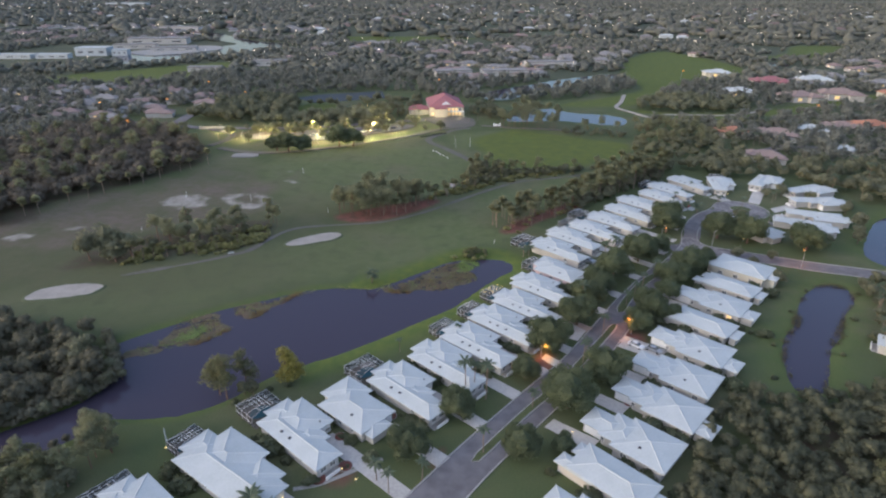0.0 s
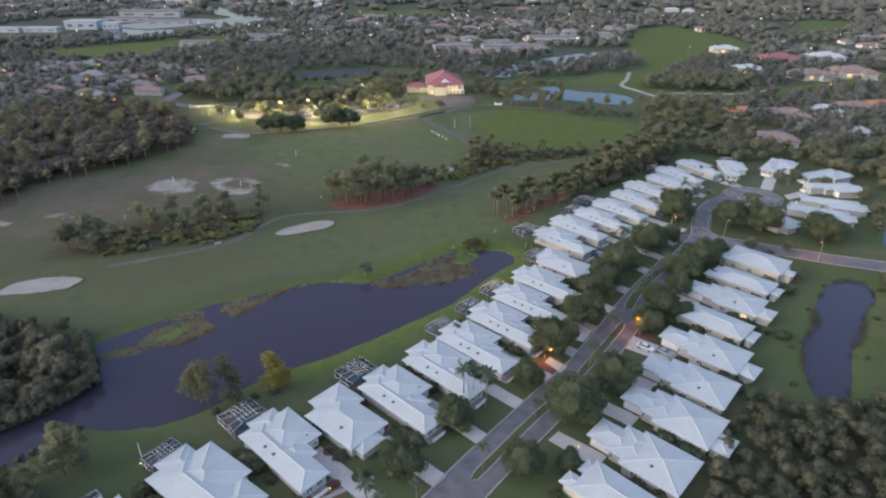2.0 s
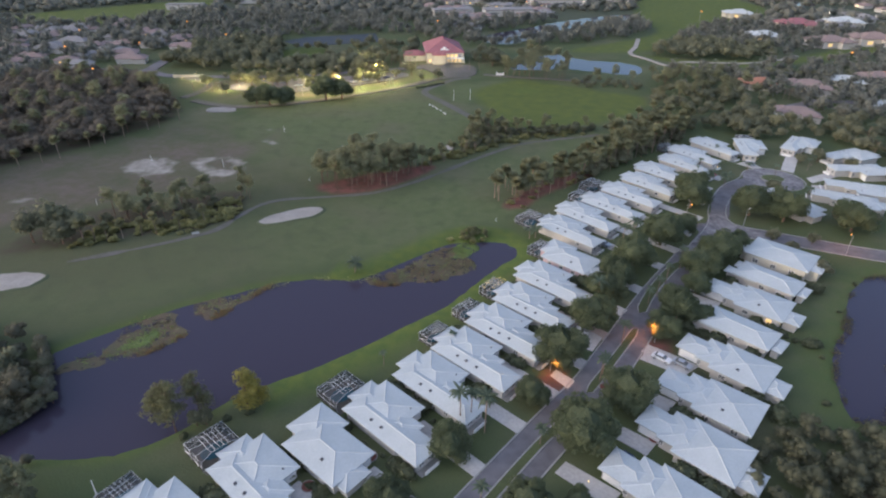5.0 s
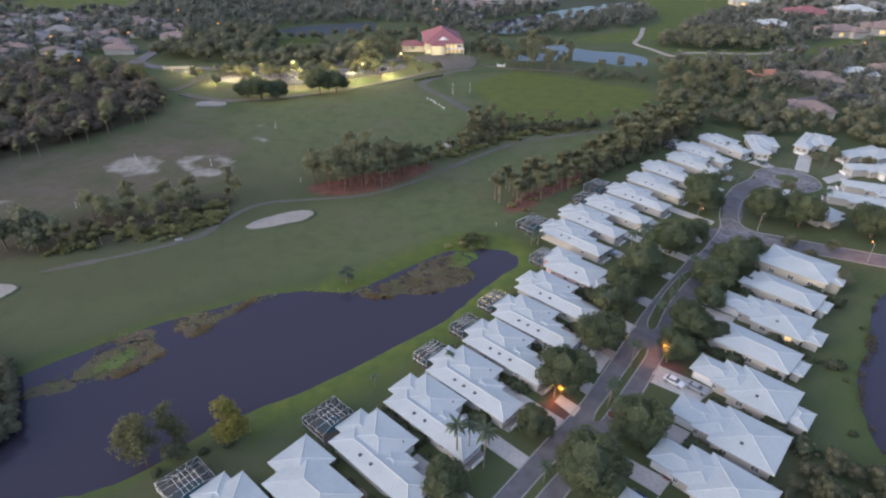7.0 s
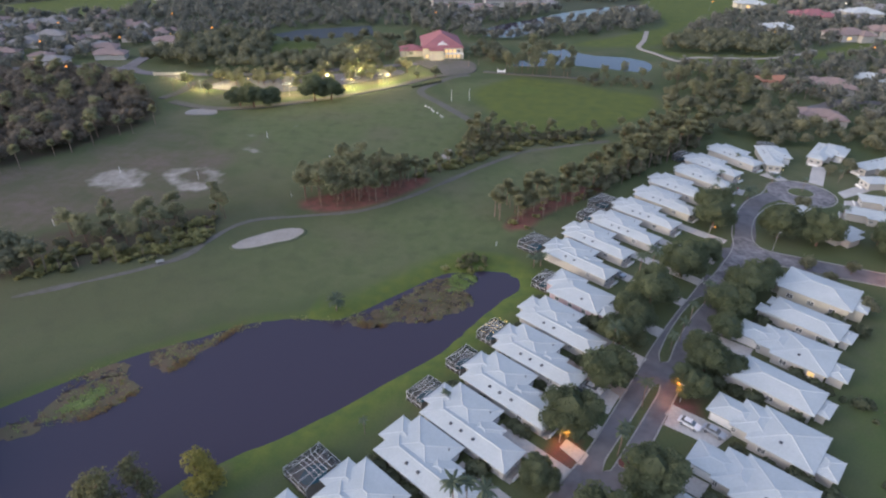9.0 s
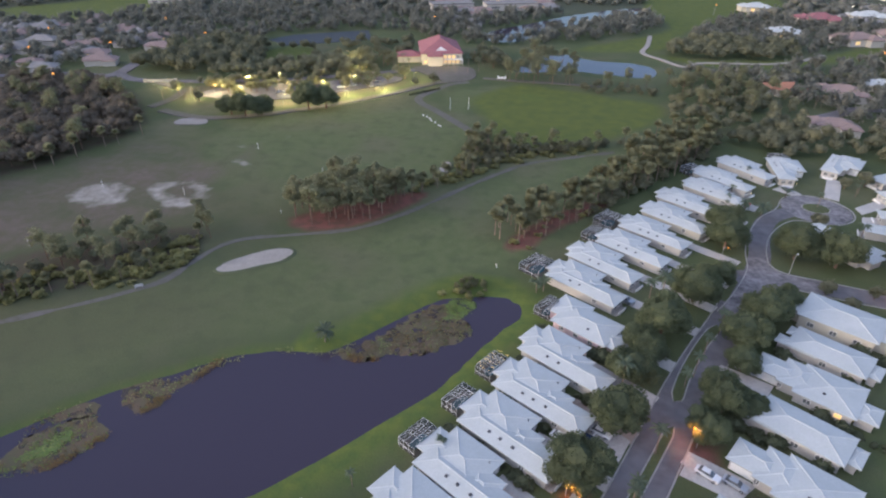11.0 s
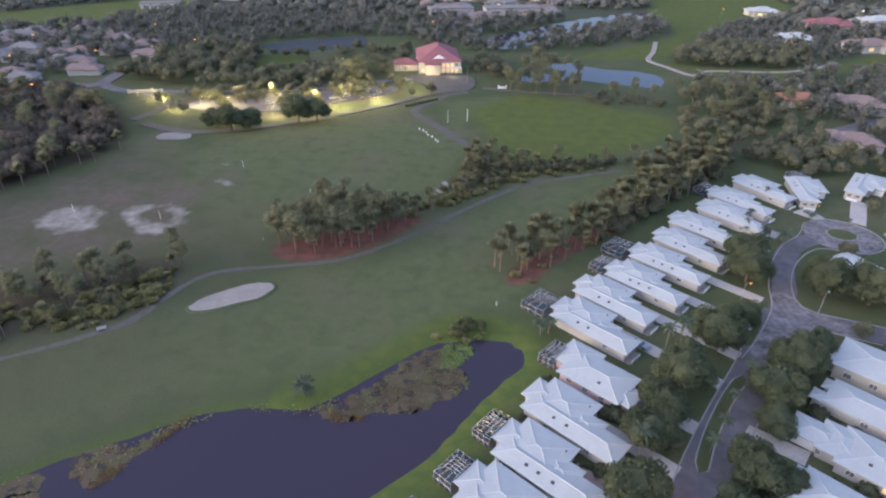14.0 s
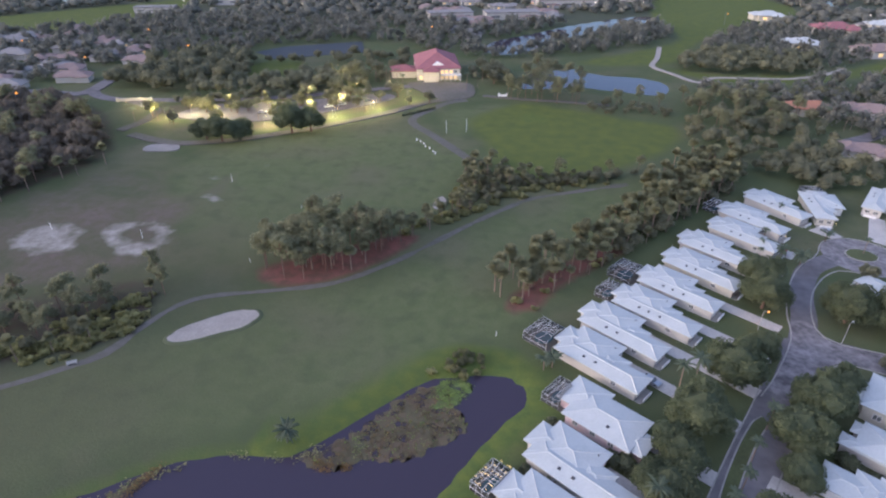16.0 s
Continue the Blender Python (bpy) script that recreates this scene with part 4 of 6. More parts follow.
# woods beyond the western fairway
thicket(scatter([(-206, 195), (-201, 226), (-182, 254), (-172, 274), (-165, 294), (-176, 322), (-228, 370), (-290, 360), (-290, 200)], 5.6, 4), 0.6, 1.05, "dense grey-brown woodland beside the fairway", "leaf_west")
grow(SABALS, [(-203 + 4.1 * k_, 196 + 8.6 * k_ + 3 * math.sin(2.3 * k_)) for k_ in range(12)], 0.7, 1.0)
grow(PINES, scatter([(-204, 200), (-170, 274), (-176, 322), (-228, 370), (-290, 350), (-290, 200)], 17, 6), 0.8, 1.1)
# clump between the fairways: a broad round tree, open pines, fan palms below
for x, y, k in [(-138, 172, 1.35), (-133.5, 168.5, 1.1), (-143, 168, 1.05), (-130.5, 173.5, 0.95)]:
    plant(WOODS, x, y, k)
grow(PINES, scatter([(-124, 177), (-98, 188), (-91, 198), (-96, 210), (-112, 205), (-130, 190)], 6.2, 7, keep=0.8), 0.62, 0.9)
grow(WOODS, scatter([(-126, 176), (-98, 186), (-90, 197), (-95, 210), (-112, 204), (-132, 188)], 6.6, 36, keep=0.7), 0.34, 0.55)
grow(PALMETTOS, scatter([(-134, 164), (-116, 171), (-99, 179), (-90, 187), (-86, 201), (-92, 210), (-104, 196), (-126, 184)], 2.5, 8, keep=0.55), 0.6, 1.4)
grow(SABALS, [(-121, 172), (-117, 174), (-108, 178), (-124, 170.5), (-112, 176.5), (-127, 169.5), (-91, 206), (-102, 182), (-96, 187)], 0.5, 0.72)
grow(PINES, [(-91, 211), (-94, 214), (-88, 207)], 0.6, 0.75)
# pines and palms in the red mulch
grow(PINES, scatter([(-66, 222), (-59, 217), (-49, 219), (-40, 226), (-31, 240), (-36, 252), (-58, 250), (-70, 238)], 5.0, 9), 0.72, 0.98)
grow(PINES, [(-34, 243), (-30, 248), (-38, 247), (-35, 238)], 0.65, 0.85)
grow(SABALS, scatter([(-62, 218), (-49, 219), (-40, 226), (-31, 240), (-42, 240)], 5.5, 10), 0.75, 1.0)
grow(SABALS, [(-30, 243), (-27, 247), (-22, 252), (-14, 262), (-10, 266), (-24, 256)], 0.6, 0.8)
# undergrowth at the foot of the palms
grow(PALMETTOS, scatter([(1, 211), (10, 211), (18, 221), (31, 234), (46, 250), (62, 274), (56, 276), (38, 258), (24, 240), (8, 222)], 4.6, 121, keep=0.6), 0.6, 1.0)
grow(WOODS, scatter([(47, 253), (63, 276), (82, 300), (76, 302), (56, 276), (40, 256)], 5.5, 122, keep=0.7), 0.4, 0.6)
thicket(scatter([(92, 312), (116, 309), (134, 312), (150, 345), (150, 386), (139, 414), (110, 384), (92, 340)], 7.5, 123, keep=0.7), 0.5, 0.85)
# palms behind the houses
thicket(scatter([(30, 232), (42, 247), (54, 259), (68, 275), (85, 294), (100, 309), (94, 318), (70, 290), (50, 268), (36, 252)], 4.2, 125, keep=0.8), 0.34, 0.6, "low grey-green undergrowth behind the houses", "leaf_wood")
grow(SABALS, scatter([(-3, 221), (5, 212), (12, 214), (22, 223.5), (34, 238), (44, 248), (56, 261), (70, 277), (88, 296), (96, 322), (84, 326), (55, 296), (43, 273), (31, 256), (14, 240)], 4.4, 12), 0.62, 1.0)
grow(PINES, scatter([(6, 216), (30, 238), (60, 276), (84, 304), (90, 318), (76, 314), (40, 264), (10, 226)], 6.4, 13), 0.52, 0.7)
thicket(scatter([(46, 250), (62, 272), (84, 298), (96, 314), (84, 318), (62, 292)], 6.0, 14), 0.4, 0.62)
# along the cart path and the green field
grow(WOODS, scatter([(-16, 262), (0, 277), (14, 287), (34, 294), (48, 300), (46, 305), (16, 295), (-2, 302), (-8, 290)], 5.0, 15, keep=0.8), 0.28, 0.5)
grow(SABALS, scatter([(-14, 262), (0, 279), (16, 289), (40, 298), (20, 296), (-4, 300), (-12, 310), (-16, 290)], 6.0, 16, keep=0.8), 0.5, 0.8)
grow(PALMETTOS, scatter([(-34, 246), (-14, 258), (3, 275), (16, 285), (46, 298), (20, 295), (-4, 304), (-14, 300), (-16, 272)], 3.3, 17, keep=0.7), 0.8, 1.4)
thicket(scatter([(-13, 272), (-2, 281), (14, 290), (40, 299), (56, 306), (34, 305), (10, 299), (-2, 314), (-14, 312), (-15, 290)], 3.4, 171, keep=0.8), 0.24, 0.46, "brownish scrub belt beside the cart path", "leaf_wood")
grow(PINES, [(-6, 285), (-1, 292), (-10, 296), (-4, 308), (8, 294), (22, 299), (42, 304), (-12, 282), (-20, 262), (54, 309)], 0.5, 0.75)
grow(SABALS, [(-27, 249), (-23, 254), (-19, 259), (-16, 266), (-24, 258), (-33, 244), (-37, 238)], 0.6, 0.85)
# pines round the club lake and east of the field
grow(PINES, scatter([(0, 402), (30, 396), (44, 398), (40, 420), (12, 424), (-4, 412)], 6.5, 18, keep=0.85), 0.75, 1.05)
grow(WOODS, scatter([(44, 384), (84, 380), (86, 396), (60, 402), (44, 398)], 6.0, 181), 0.3, 0.5)
grow(PINES, [(58, 396), (70, 400), (80, 398), (94, 408)], 0.7, 0.85)
grow(PINES, [(12, 441), (18, 446), (24, 440), (30, 447), (36, 440), (43, 433), (20, 432)], 0.9, 1.1)
thicket(scatter([(80, 345), (96, 330), (120, 350), (146, 385), (140, 420), (112, 430), (96, 415), (88, 380)], 7.5, 19, keep=0.5), 0.5, 0.9)
grow(PINES, scatter([(88, 350), (120, 350), (146, 385), (140, 420), (96, 415)], 13, 20), 0.7, 1.0)
# wood east of the houses
thicket(scatter([(36, 64), (39, 79), (45, 92), (51, 101), (59, 112.5), (68, 114), (75, 112), (86, 115), (97, 119), (106, 127), (128, 138), (190, 150), (170, 100), (100, 66)], 3.3, 21), 0.30, 0.60, "dense dark-green wood behind the houses", "leaf_east")
grow(TALL, scatter([(66, 70), (80, 108), (104, 124), (180, 140), (180, 60)], 19, 22), 0.7, 0.95)
thicket(scatter([(124, 182), (120, 172), (130, 160), (190, 165), (230, 190), (180, 184), (150, 176)], 7.5, 23, keep=0.7), 0.5, 0.8)
grow(SHRUBS, [(74, 122), (80, 138), (93, 158), (104, 173), (120, 172), (110, 155), (97, 135)], 0.6, 0.9, -0.2)
thicket(scatter([(121, 166), (112, 150), (104, 140), (112, 136), (128, 150), (134, 164)], 4.0, 127, keep=0.6), 0.25, 0.5, "dark scrub beside the small pond", "leaf_east")
grow(QUEENS, [(118, 158), (113, 147), (121, 163), (109, 140)], 0.7, 0.95)
# beyond the turning circle
thicket(scatter([(112, 300), (124, 288), (140, 306), (156, 296), (166, 270), (172, 256), (240, 270), (260, 330), (170, 330), (130, 345), (104, 325)], 7.6, 24, keep=0.9), 0.6, 1.0)
grow(QUEENS, scatter([(150, 285), (170, 262), (220, 280), (220, 320), (160, 320)], 12, 25), 0.8, 1.2)
grow(WOODS, [(104, 236), (110, 222), (130, 214), (142, 216), (118, 214), (124, 216), (154, 250), (158, 256), (150, 232), (146, 224), (136, 272), (128, 270), (145, 264), (102, 196), (96, 176), (93, 190), (90, 197)], 0.45, 0.7)
# club car park
grow(WOODS, [(-70, 455), (-78, 446), (-66, 463), (-84, 456), (-12, 448), (-7, 434), (-15, 460), (-4, 452), (-90, 440)], 0.9, 1.25)
grow(ROYALS, [(-62, 420), (-67, 424), (-58, 416), (-22, 418), (-16, 424)], 0.7, 0.9)
grow(WOODS, [(-156, 342), (-148, 360), (-136, 346), (-128, 366), (-112, 356), (-106, 378), (-94, 362), (-90, 388), (-76, 380), (-66, 390), (-118, 386), (-140, 378), (-160, 366), (-172, 352), (-58, 400), (-84, 398), (-50, 388), (-39.5, 390)], 0.55, 0.9)
grow(SHRUBS, [(-49.5 + 1.7 * k_, 368 + 1.6 * k_) for k_ in range(9)], 0.9, 1.2)
thicket(scatter([(-182, 470), (-150, 470), (-98, 496), (-60, 500), (-70, 480), (-110, 470), (-150, 455)], 8.5, 33, keep=0.75), 0.5, 0.9)
thicket(scatter([(-175, 372), (-150, 376), (-100, 394), (-66, 412), (-60, 420), (-100, 406), (-150, 390)], 6.5, 34, keep=0.7), 0.4, 0.65)
for x, y, k in [(-131, 324, 1.35), (-123, 322, 1.5), (-116, 325, 1.2), (-96, 336, 1.5), (-88, 339, 1.4)]:
    plant(OAKS, x, y, k)
thicket(scatter([(-172, 384), (-140, 390), (-104, 404), (-80, 416), (-90, 440), (-130, 430), (-180, 400)], 8.5, 26), 0.7, 1.0)
grow(WOODS, scatter([(-165, 376), (-140, 376), (-100, 388), (-66, 408), (-60, 398), (-96, 370), (-140, 358), (-160, 358)], 8.5, 27, keep=0.85), 0.45, 0.8)
grow(WOODS, scatter([(-138, 384), (-104, 398), (-74, 416), (-72, 440), (-110, 446), (-146, 424)], 8.0, 271, keep=0.8), 0.6, 0.95)
grow(ROYALS, [(-166, 346), (-176, 343), (-158, 342), (-118, 352), (-74, 376), (-70, 372)], 0.6, 0.8)
thicket(scatter([(-225, 400), (-180, 392), (-150, 420), (-170, 470), (-215, 470)], 8.5, 28), 0.9, 1.3)
grow(ROYALS, [(-76, 428), (-70, 430), (-20, 445), (-14, 440), (-66, 446)], 0.8, 1.0)
thicket(scatter([(-20, 442), (4, 426), (8, 446), (-6, 470), (-22, 480)], 7.5, 29), 0.5, 0.8)
thicket(scatter([(108, 478), (128, 476), (172, 476), (206, 492), (200, 530), (150, 540), (112, 500)], 7.4, 30), 0.7, 1.0)
thicket(scatter([(150, 425), (175, 440), (240, 440), (240, 425), (200, 424), (160, 412)], 9, 31, keep=0.7), 0.5, 0.8)


OPEN = [np.array(p, float) for p in (
    [(46, 492), (92, 535), (134, 590), (134, 700), (178, 867), (246, 955), (290, 800), (272, 714), (212, 655), (150, 580), (108, 500)], [(97, 495), (118, 462), (150, 452), (200, 468), (255, 500), (347, 560), (350, 590), (250, 522), (200, 484), (130, 474)],
    [(-466, 560), (-379, 545), (-325, 622), (-320, 700), (-350, 735), (-409, 668), (-466, 600)], [(330, 860), (420, 960), (480, 1080), (560, 1090), (470, 930)], [(-250, 1000), (-120, 1060), (-60, 1160), (-300, 1150)], [(-176, 496), (-163, 515), (-110, 542), (-100, 506), (-156, 478)], [(-70, 425), (-16, 425), (-20, 490), (-62, 490)], [(-680, 700), (-560, 660), (-500, 700), (-400, 890), (-470, 1000), (-700, 900)])]


def clear_ground(p, margin=4.0):
    ok = np.ones(len(p), bool)
    for poly in list(PONDS.values()) + OPEN:
        ok &= signed(poly, p) < -margin
    return p[ok]


def clumpy(p, size, cut, seed):
    return p[[noise.noise((x / size, y / size, seed)) > cut for x, y in p]]

# ---------------------------------------------------------------- houses
def hip(bm, x0, x1, y0, y1, z, slope, caps=None):
    """A hip roof with a fascia over a rectangle; caps takes the ridge and hip tiles."""
    dx, dy = x1 - x0, y1 - y0
    w = min(dx, dy) / 2
    top = z + w * slope
    cx, cy = (x0 + x1) / 2, (y0 + y1) / 2
    r = [(x0 + w, cy), (x1 - w, cy)] if dx >= dy else [(cx, y0 + w), (cx, y1 - w)]
    e = [(x0, y0), (x1, y0), (x1, y1), (x0, y1)]
    low = [bm.verts.new((*p, z - 0.22)) for p in e]
    eave = [bm.verts.new((*p, z)) for p in e]
    a, b = bm.verts.new((*r[0], top)), bm.verts.new((*r[1], top + 0.001))
    bm.faces.new(low[::-1])
    for i in range(4):
        bm.faces.new((low[i], low[(i + 1) % 4], eave[(i + 1) % 4], eave[i]))
    if dx >= dy:
        ends = (a, b, b, a)
        bm.faces.new((eave[0], eave[1], b, a))
        bm.faces.new((eave[1], eave[2], b))
        bm.faces.new((eave[2], eave[3], a, b))
        bm.faces.new((eave[3], eave[0], a))
    else:
        ends = (a, a, b, b)
        bm.faces.new((eave[0], eave[1], a))
        bm.faces.new((eave[1], eave[2], b, a))
        bm.faces.new((eave[2], eave[3], b))
        bm.faces.new((eave[3], eave[0], a, b))
    if caps is not None:
        for i in range(4):
            tube(caps, eave[i].co, ends[i].co, 0.11, 0.11, 5)
        tube(caps, a.co, b.co + Vector((0.01, 0, 0)), 0.12, 0.12, 5)


def window(parent, x, y, w, h, z, face, lit=False):
    """A framed window on a wall; face is the wall's outward axis."""
    ax, s = face
    f, g = bmesh.new(), bmesh.new()
    t = 0.07
    spans = [(-w / 2, w / 2, z, z + 0.09), (-w / 2, w / 2, z + h - 0.09, z + h), (-w / 2, -w / 2 + 0.09, z + 0.09, z + h - 0.09), (w / 2 - 0.09, w / 2, z + 0.09, z + h - 0.09), (-0.04, 0.04, z + 0.09, z + h - 0.09)]
    for a, b, c, d in spans:
        box(f, *((x + a, x + b, *sorted((y, y + s * t))) if ax == "y" else (*sorted((x, x + s * t)), y + a, y + b)), c, d)
    a, b = -w / 2 + 0.09, w / 2 - 0.09
    box(g, *((x + a, x + b, *sorted((y, y + s * 0.03))) if ax == "y" else (*sorted((x, x + s * 0.03)), y + a, y + b)), z + 0.09, z + h - 0.09)
    win = part("window", f, "trim_white", parent, "white framed window")
    part("pane", g, "window_lit" if lit else "window_glass", win, "lamp-lit pane" if lit else "")


def garage(parent, x, y, w, face):
    ax, s = face
    bm = bmesh.new()
    for k in range(4):
        z0, z1 = 0.06 + 0.53 * k, 0.06 + 0.53 * k + 0.50
        box(bm, *((x - w / 2, x + w / 2, *sorted((y, y + s * 0.06))) if ax == "y" else (*sorted((x, x + s * 0.06)), y - w / 2, y + w / 2)), z0, z1)
    part("garage_door", bm, "trim_white", parent, "white panelled garage door")


def skylight(parent, x, y, z, slope_y):
    bm = bmesh.new()
    box(bm, -0.31, 0.31, -0.31, 0.31, -0.12, 0.11)
    bmesh.ops.bevel(bm, geom=bm.edges[:], offset=0.03, segments=1, affect="EDGES")
    bmesh.ops.transform(bm, matrix=Matrix.Translation((x, y, z)) @ Matrix.Rotation(math.atan(slope_y), 4, "X"), verts=bm.verts[:])
    part("skylight", bm, "skylight_dark", parent, "dark square skylight")


def house(name, blocks, label, wall="stucco", roof="roof_white", cap="cap_white", group="", inset=0.7, category="house"):
    """Blocks: x0, x1, y0, y1, eave height, roof slope; each has its own walls and hip roof."""
    h = thing(name, label, category, group, pose(0, -220, -20))
    walls = bmesh.new()
    for k, (x0, x1, y0, y1, z, s) in enumerate(blocks):
        i = inset + 0.013 * k
        box(walls, x0 + i, x1 - i, y0 + i, y1 - i, -0.2, z - 0.10 - 0.01 * k)
    part("wall", walls, wall, h)
    for b in blocks:
        bm, caps = bmesh.new(), bmesh.new()
        hip(bm, *b, caps if cap else None)
        r = part("roof", bm, roof, h)
        if cap:
            part("ridge_cap", caps, cap, r)
        else:
            caps.free()
    return h


def plain_step(parent, x0, x1, y0, y1, z, material="concrete", name="porch"):
    part(name, boxed(x0, x1, y0, y1, -0.1, z), material, parent)


ROW_LABEL = "single-storey patio house with a stepped white hip roof"


def row_house(wall="stucco", lit=False, lights=2, seed=1):
    rng = np.random.default_rng(seed)
    h = house("patio_house", [(0, 21.5, 0, 6.8, 2.90, 0.20), (0.35, 12.2, 1.4, 12.0, 2.94, 0.15), (-2.1, 5.4, 3.2, 9.8, 2.75, 0.16), (8.6, 15.6, 2.2, 8.3, 2.86, 0.17)], ROW_LABEL, wall)
    for x in (15.5,):
        window(h, x, 0.7, 1.3, 1.2, 0.95, ("y", -1), lit)
    window(h, 20.8, 2.2, 1.5, 1.3, 0.8, ("x", 1))
    window(h, 20.8, 4.6, 1.5, 1.3, 0.8, ("x", 1))
    garage(h, 11.49, 10.0, 2.7, ("x", 1))
    window(h, 14.0, 7.56, 1.2, 1.2, 0.9, ("y", 1))
    part("porch_wall", boxed(22.3, 22.5, 1.6, 5.2, -0.1, 0.85), "trim_white", h, "low white garden wall")
    plain_step(h, 20.8, 22.3, 0.8, 6.0, 0.09)
    for k in range(lights):
        x = 7.0 + 2.6 * k + rng.uniform(-0.4, 0.4)
        skylight(h, x, 1.9, 2.93 + 1.9 * 0.20, 0.20)
    v = bmesh.new()
    tube(v, (10.6, 9.4, 3.0), (10.6, 9.4, 3.65), 0.12, 0.12, 6)
    part("vent_pipe", v, "skylight_dark", h)
    return h


def large_house():
    h = house("patio_house", [(0, 24.4, 0, 9.6, 2.95, 0.20), (1.5, 14.5, 1.4, 13.2, 2.98, 0.18), (14.0, 21.5, 4.0, 11.4, 2.85, 0.21), (-2.2, 6.0, 3.0, 10.0, 2.8, 0.21)], "large single-storey house with a many-hipped white roof")
    for x in (4, 10, 16, 21):
        window(h, x, 0.7, 1.4, 1.2, 0.95, ("y", -1))
    garage(h, 20.77, 7.8, 4.6, ("x", 1))
    window(h, 23.7, 3.0, 1.6, 1.3, 0.8, ("x", 1))
    return h


def short_house(wall, label):
    h = house("patio_house", [(0, 15.0, 0, 10.4, 2.95, 0.17), (-3.2, 5.5, 3.4, 12.2, 2.80, 0.16), (12.0, 17.4, 1.0, 7.2, 2.55, 0.20)], label, wall)
    for x in (3, 7, 11):
        window(h, x, 0.7, 1.3, 1.2, 0.95, ("y", -1))
    garage(h, 14.3, 8.4, 2.6, ("x", 1))
    skylight(h, 9.0, 2.6, 2.98 + 2.6 * 0.17, 0.17)
    return h


def east_house(lit=False, lanai=True, lights=1):
    blocks = [(0, 12.2, 0, 11.8, 2.95, 0.16), (-3.6, 4.2, 1.5, 10.9, 2.88, 0.15), (-8.5, 0.5, 2.4, 9.2, 2.80, 0.18)]
    if lanai:
        blocks.append((11.2, 15.8, 1.3, 7.4, 2.62, 0.16))
    h = house("patio_house", blocks, "cream patio house with a stepped white hip roof and side garage")
    for x in (3.2, 9.0):
        window(h, x, 0.7, 1.5, 1.3, 0.8, ("y", -1), lit and x > 8)
    window(h, -2.6, 2.2, 0.9, 1.3, 0.8, ("y", -1))
    garage(h, -5.4, 3.12, 4.2, ("y", -1))
    window(h, -7.78, 5.8, 1.5, 1.2, 0.9, ("x", -1))
    for k in range(lights):
        skylight(h, 5.4 + 2 * k, 3.1, 2.98 + 3.1 * 0.16, 0.16)
    return h


def corner_house():
    h = house("patio_house", [(0, 17.6, 0, 12.6, 4.0, 0.20), (-2.0, 5.0, 2.0, 9.0, 3.5, 0.20), (16.0, 20.5, 2.5, 9.5, 3.6, 0.15)], "large cream house with a broad white roof by the side street", "stucco_yellow")
    for x in (3.5, 8.5, 13.5):
        window(h, x, 0.7, 1.6, 1.4, 1.2, ("y", -1))
    garage(h, -1.29, 5.5, 4.2, ("x", -1))
    return h


def broad_house():
    h = house("patio_house", [(2.4, 19.0, 0, 9.4, 3.05, 0.17), (0, 9.0, -0.1, 3.6, 2.75, 0.20), (0.9, 5.0, 4.9, 8.7, 2.7, 0.20), (18.2, 21.3, 2.0, 7.7, 2.55, 0.12)], "cream patio house with one broad low white roof")
    for x in (5.5, 10.5, 15):
        window(h, x, 0.7, 1.5, 1.3, 0.8, ("y", -1))
    garage(h, 3.1, 4.4, 2.4, ("x", -1))
    window(h, 0.71, 1.8, 1.2, 1.2, 0.9, ("x", -1))
    return h


WEST = [row_house("stucco", False, 2, 1), row_house("stucco", False, 3, 2), row_house("stucco_yellow", False, 2, 3)]
SHORT, PINK = short_house("stucco", "compact patio house with a white hip roof"), short_house("stucco_pink", "pink-walled patio house with a white hip roof")
LARGE = large_house()
EAST = [east_house(False, False, 1), east_house(False, True, 0), east_house(True, True, 1)]
BROAD, CORNER = broad_house(), corner_house()
MODELS += WEST + [SHORT, PINK, LARGE] + EAST + [BROAD, CORNER]
HOMES = []


def settle(model, x, y, turn):
    m = pose(x, y, 0, 0, 0, turn)
    HOMES.append((m, model))
    return copy_thing(model, m)


WEST_ROW = [(-71.5, 62.5, -33, 0), (-61.9, 76.1, -30, 9), (-49.2, 88.8, -36, 0), (-37.5, 96.0, -35, 8), (-28.4, 106.4, -37, 0), (-20.0, 117.6, -37, 0), (-12.7, 127.7, -37, 1), (-5.5, 138.7, -37, 1), (1.0, 149.6, -36, 1),
            (6.6, 162.0, -38, 0), (14.6, 173.4, -37, 7), (14.2, 193.8, -39, 0), (20.7, 205.3, -40, 0), (30.2, 214.3, -39, 1), (38.5, 225.0, -39, 1), (47.5, 236.5, -42, 2), (54.8, 248.5, -42, 0), (66.5, 259.5, -45, 0), (73, 271.5, -46, 0),
            (85.5, 284.5, -52, 1), (106.5, 291.0, -97, 2)]
for x, y, turn, kind in WEST_ROW:
    settle({9: LARGE, 8: SHORT, 7: PINK}.get(kind) or WEST[kind], x, y, turn)
for cx, cy, turn, kind in [(135, 287, -125, 0), (151, 275, -152, 1), (147, 258, -172, 0), (137, 238, 166, 1), (127, 227, 160, 0), (105, 222, 122, 0)]:
    o = pose(cx, cy, 0, 0, 0, turn) @ Vector((-9.5, -6, 0))
    settle(WEST[kind], o.x, o.y, turn)
for x, y, turn, kind in [(27.3, 90.1, -38, 0), (36.2, 102.6, -38, 1), (43.0, 114.8, -36, 0), (50.2, 128.1, -38, 2), (64.0, 154.6, -37, 2), (16.5, 65.5, -38, 1)]:
    settle(EAST[kind], x, y, turn)
for x, y, turn in [(51.3, 147.3, -40), (67.0, 172.0, -40), (15.5, 84.5, -40)]:
    settle(BROAD, x, y, turn)
settle(CORNER, 75.4, 181.6, -37)
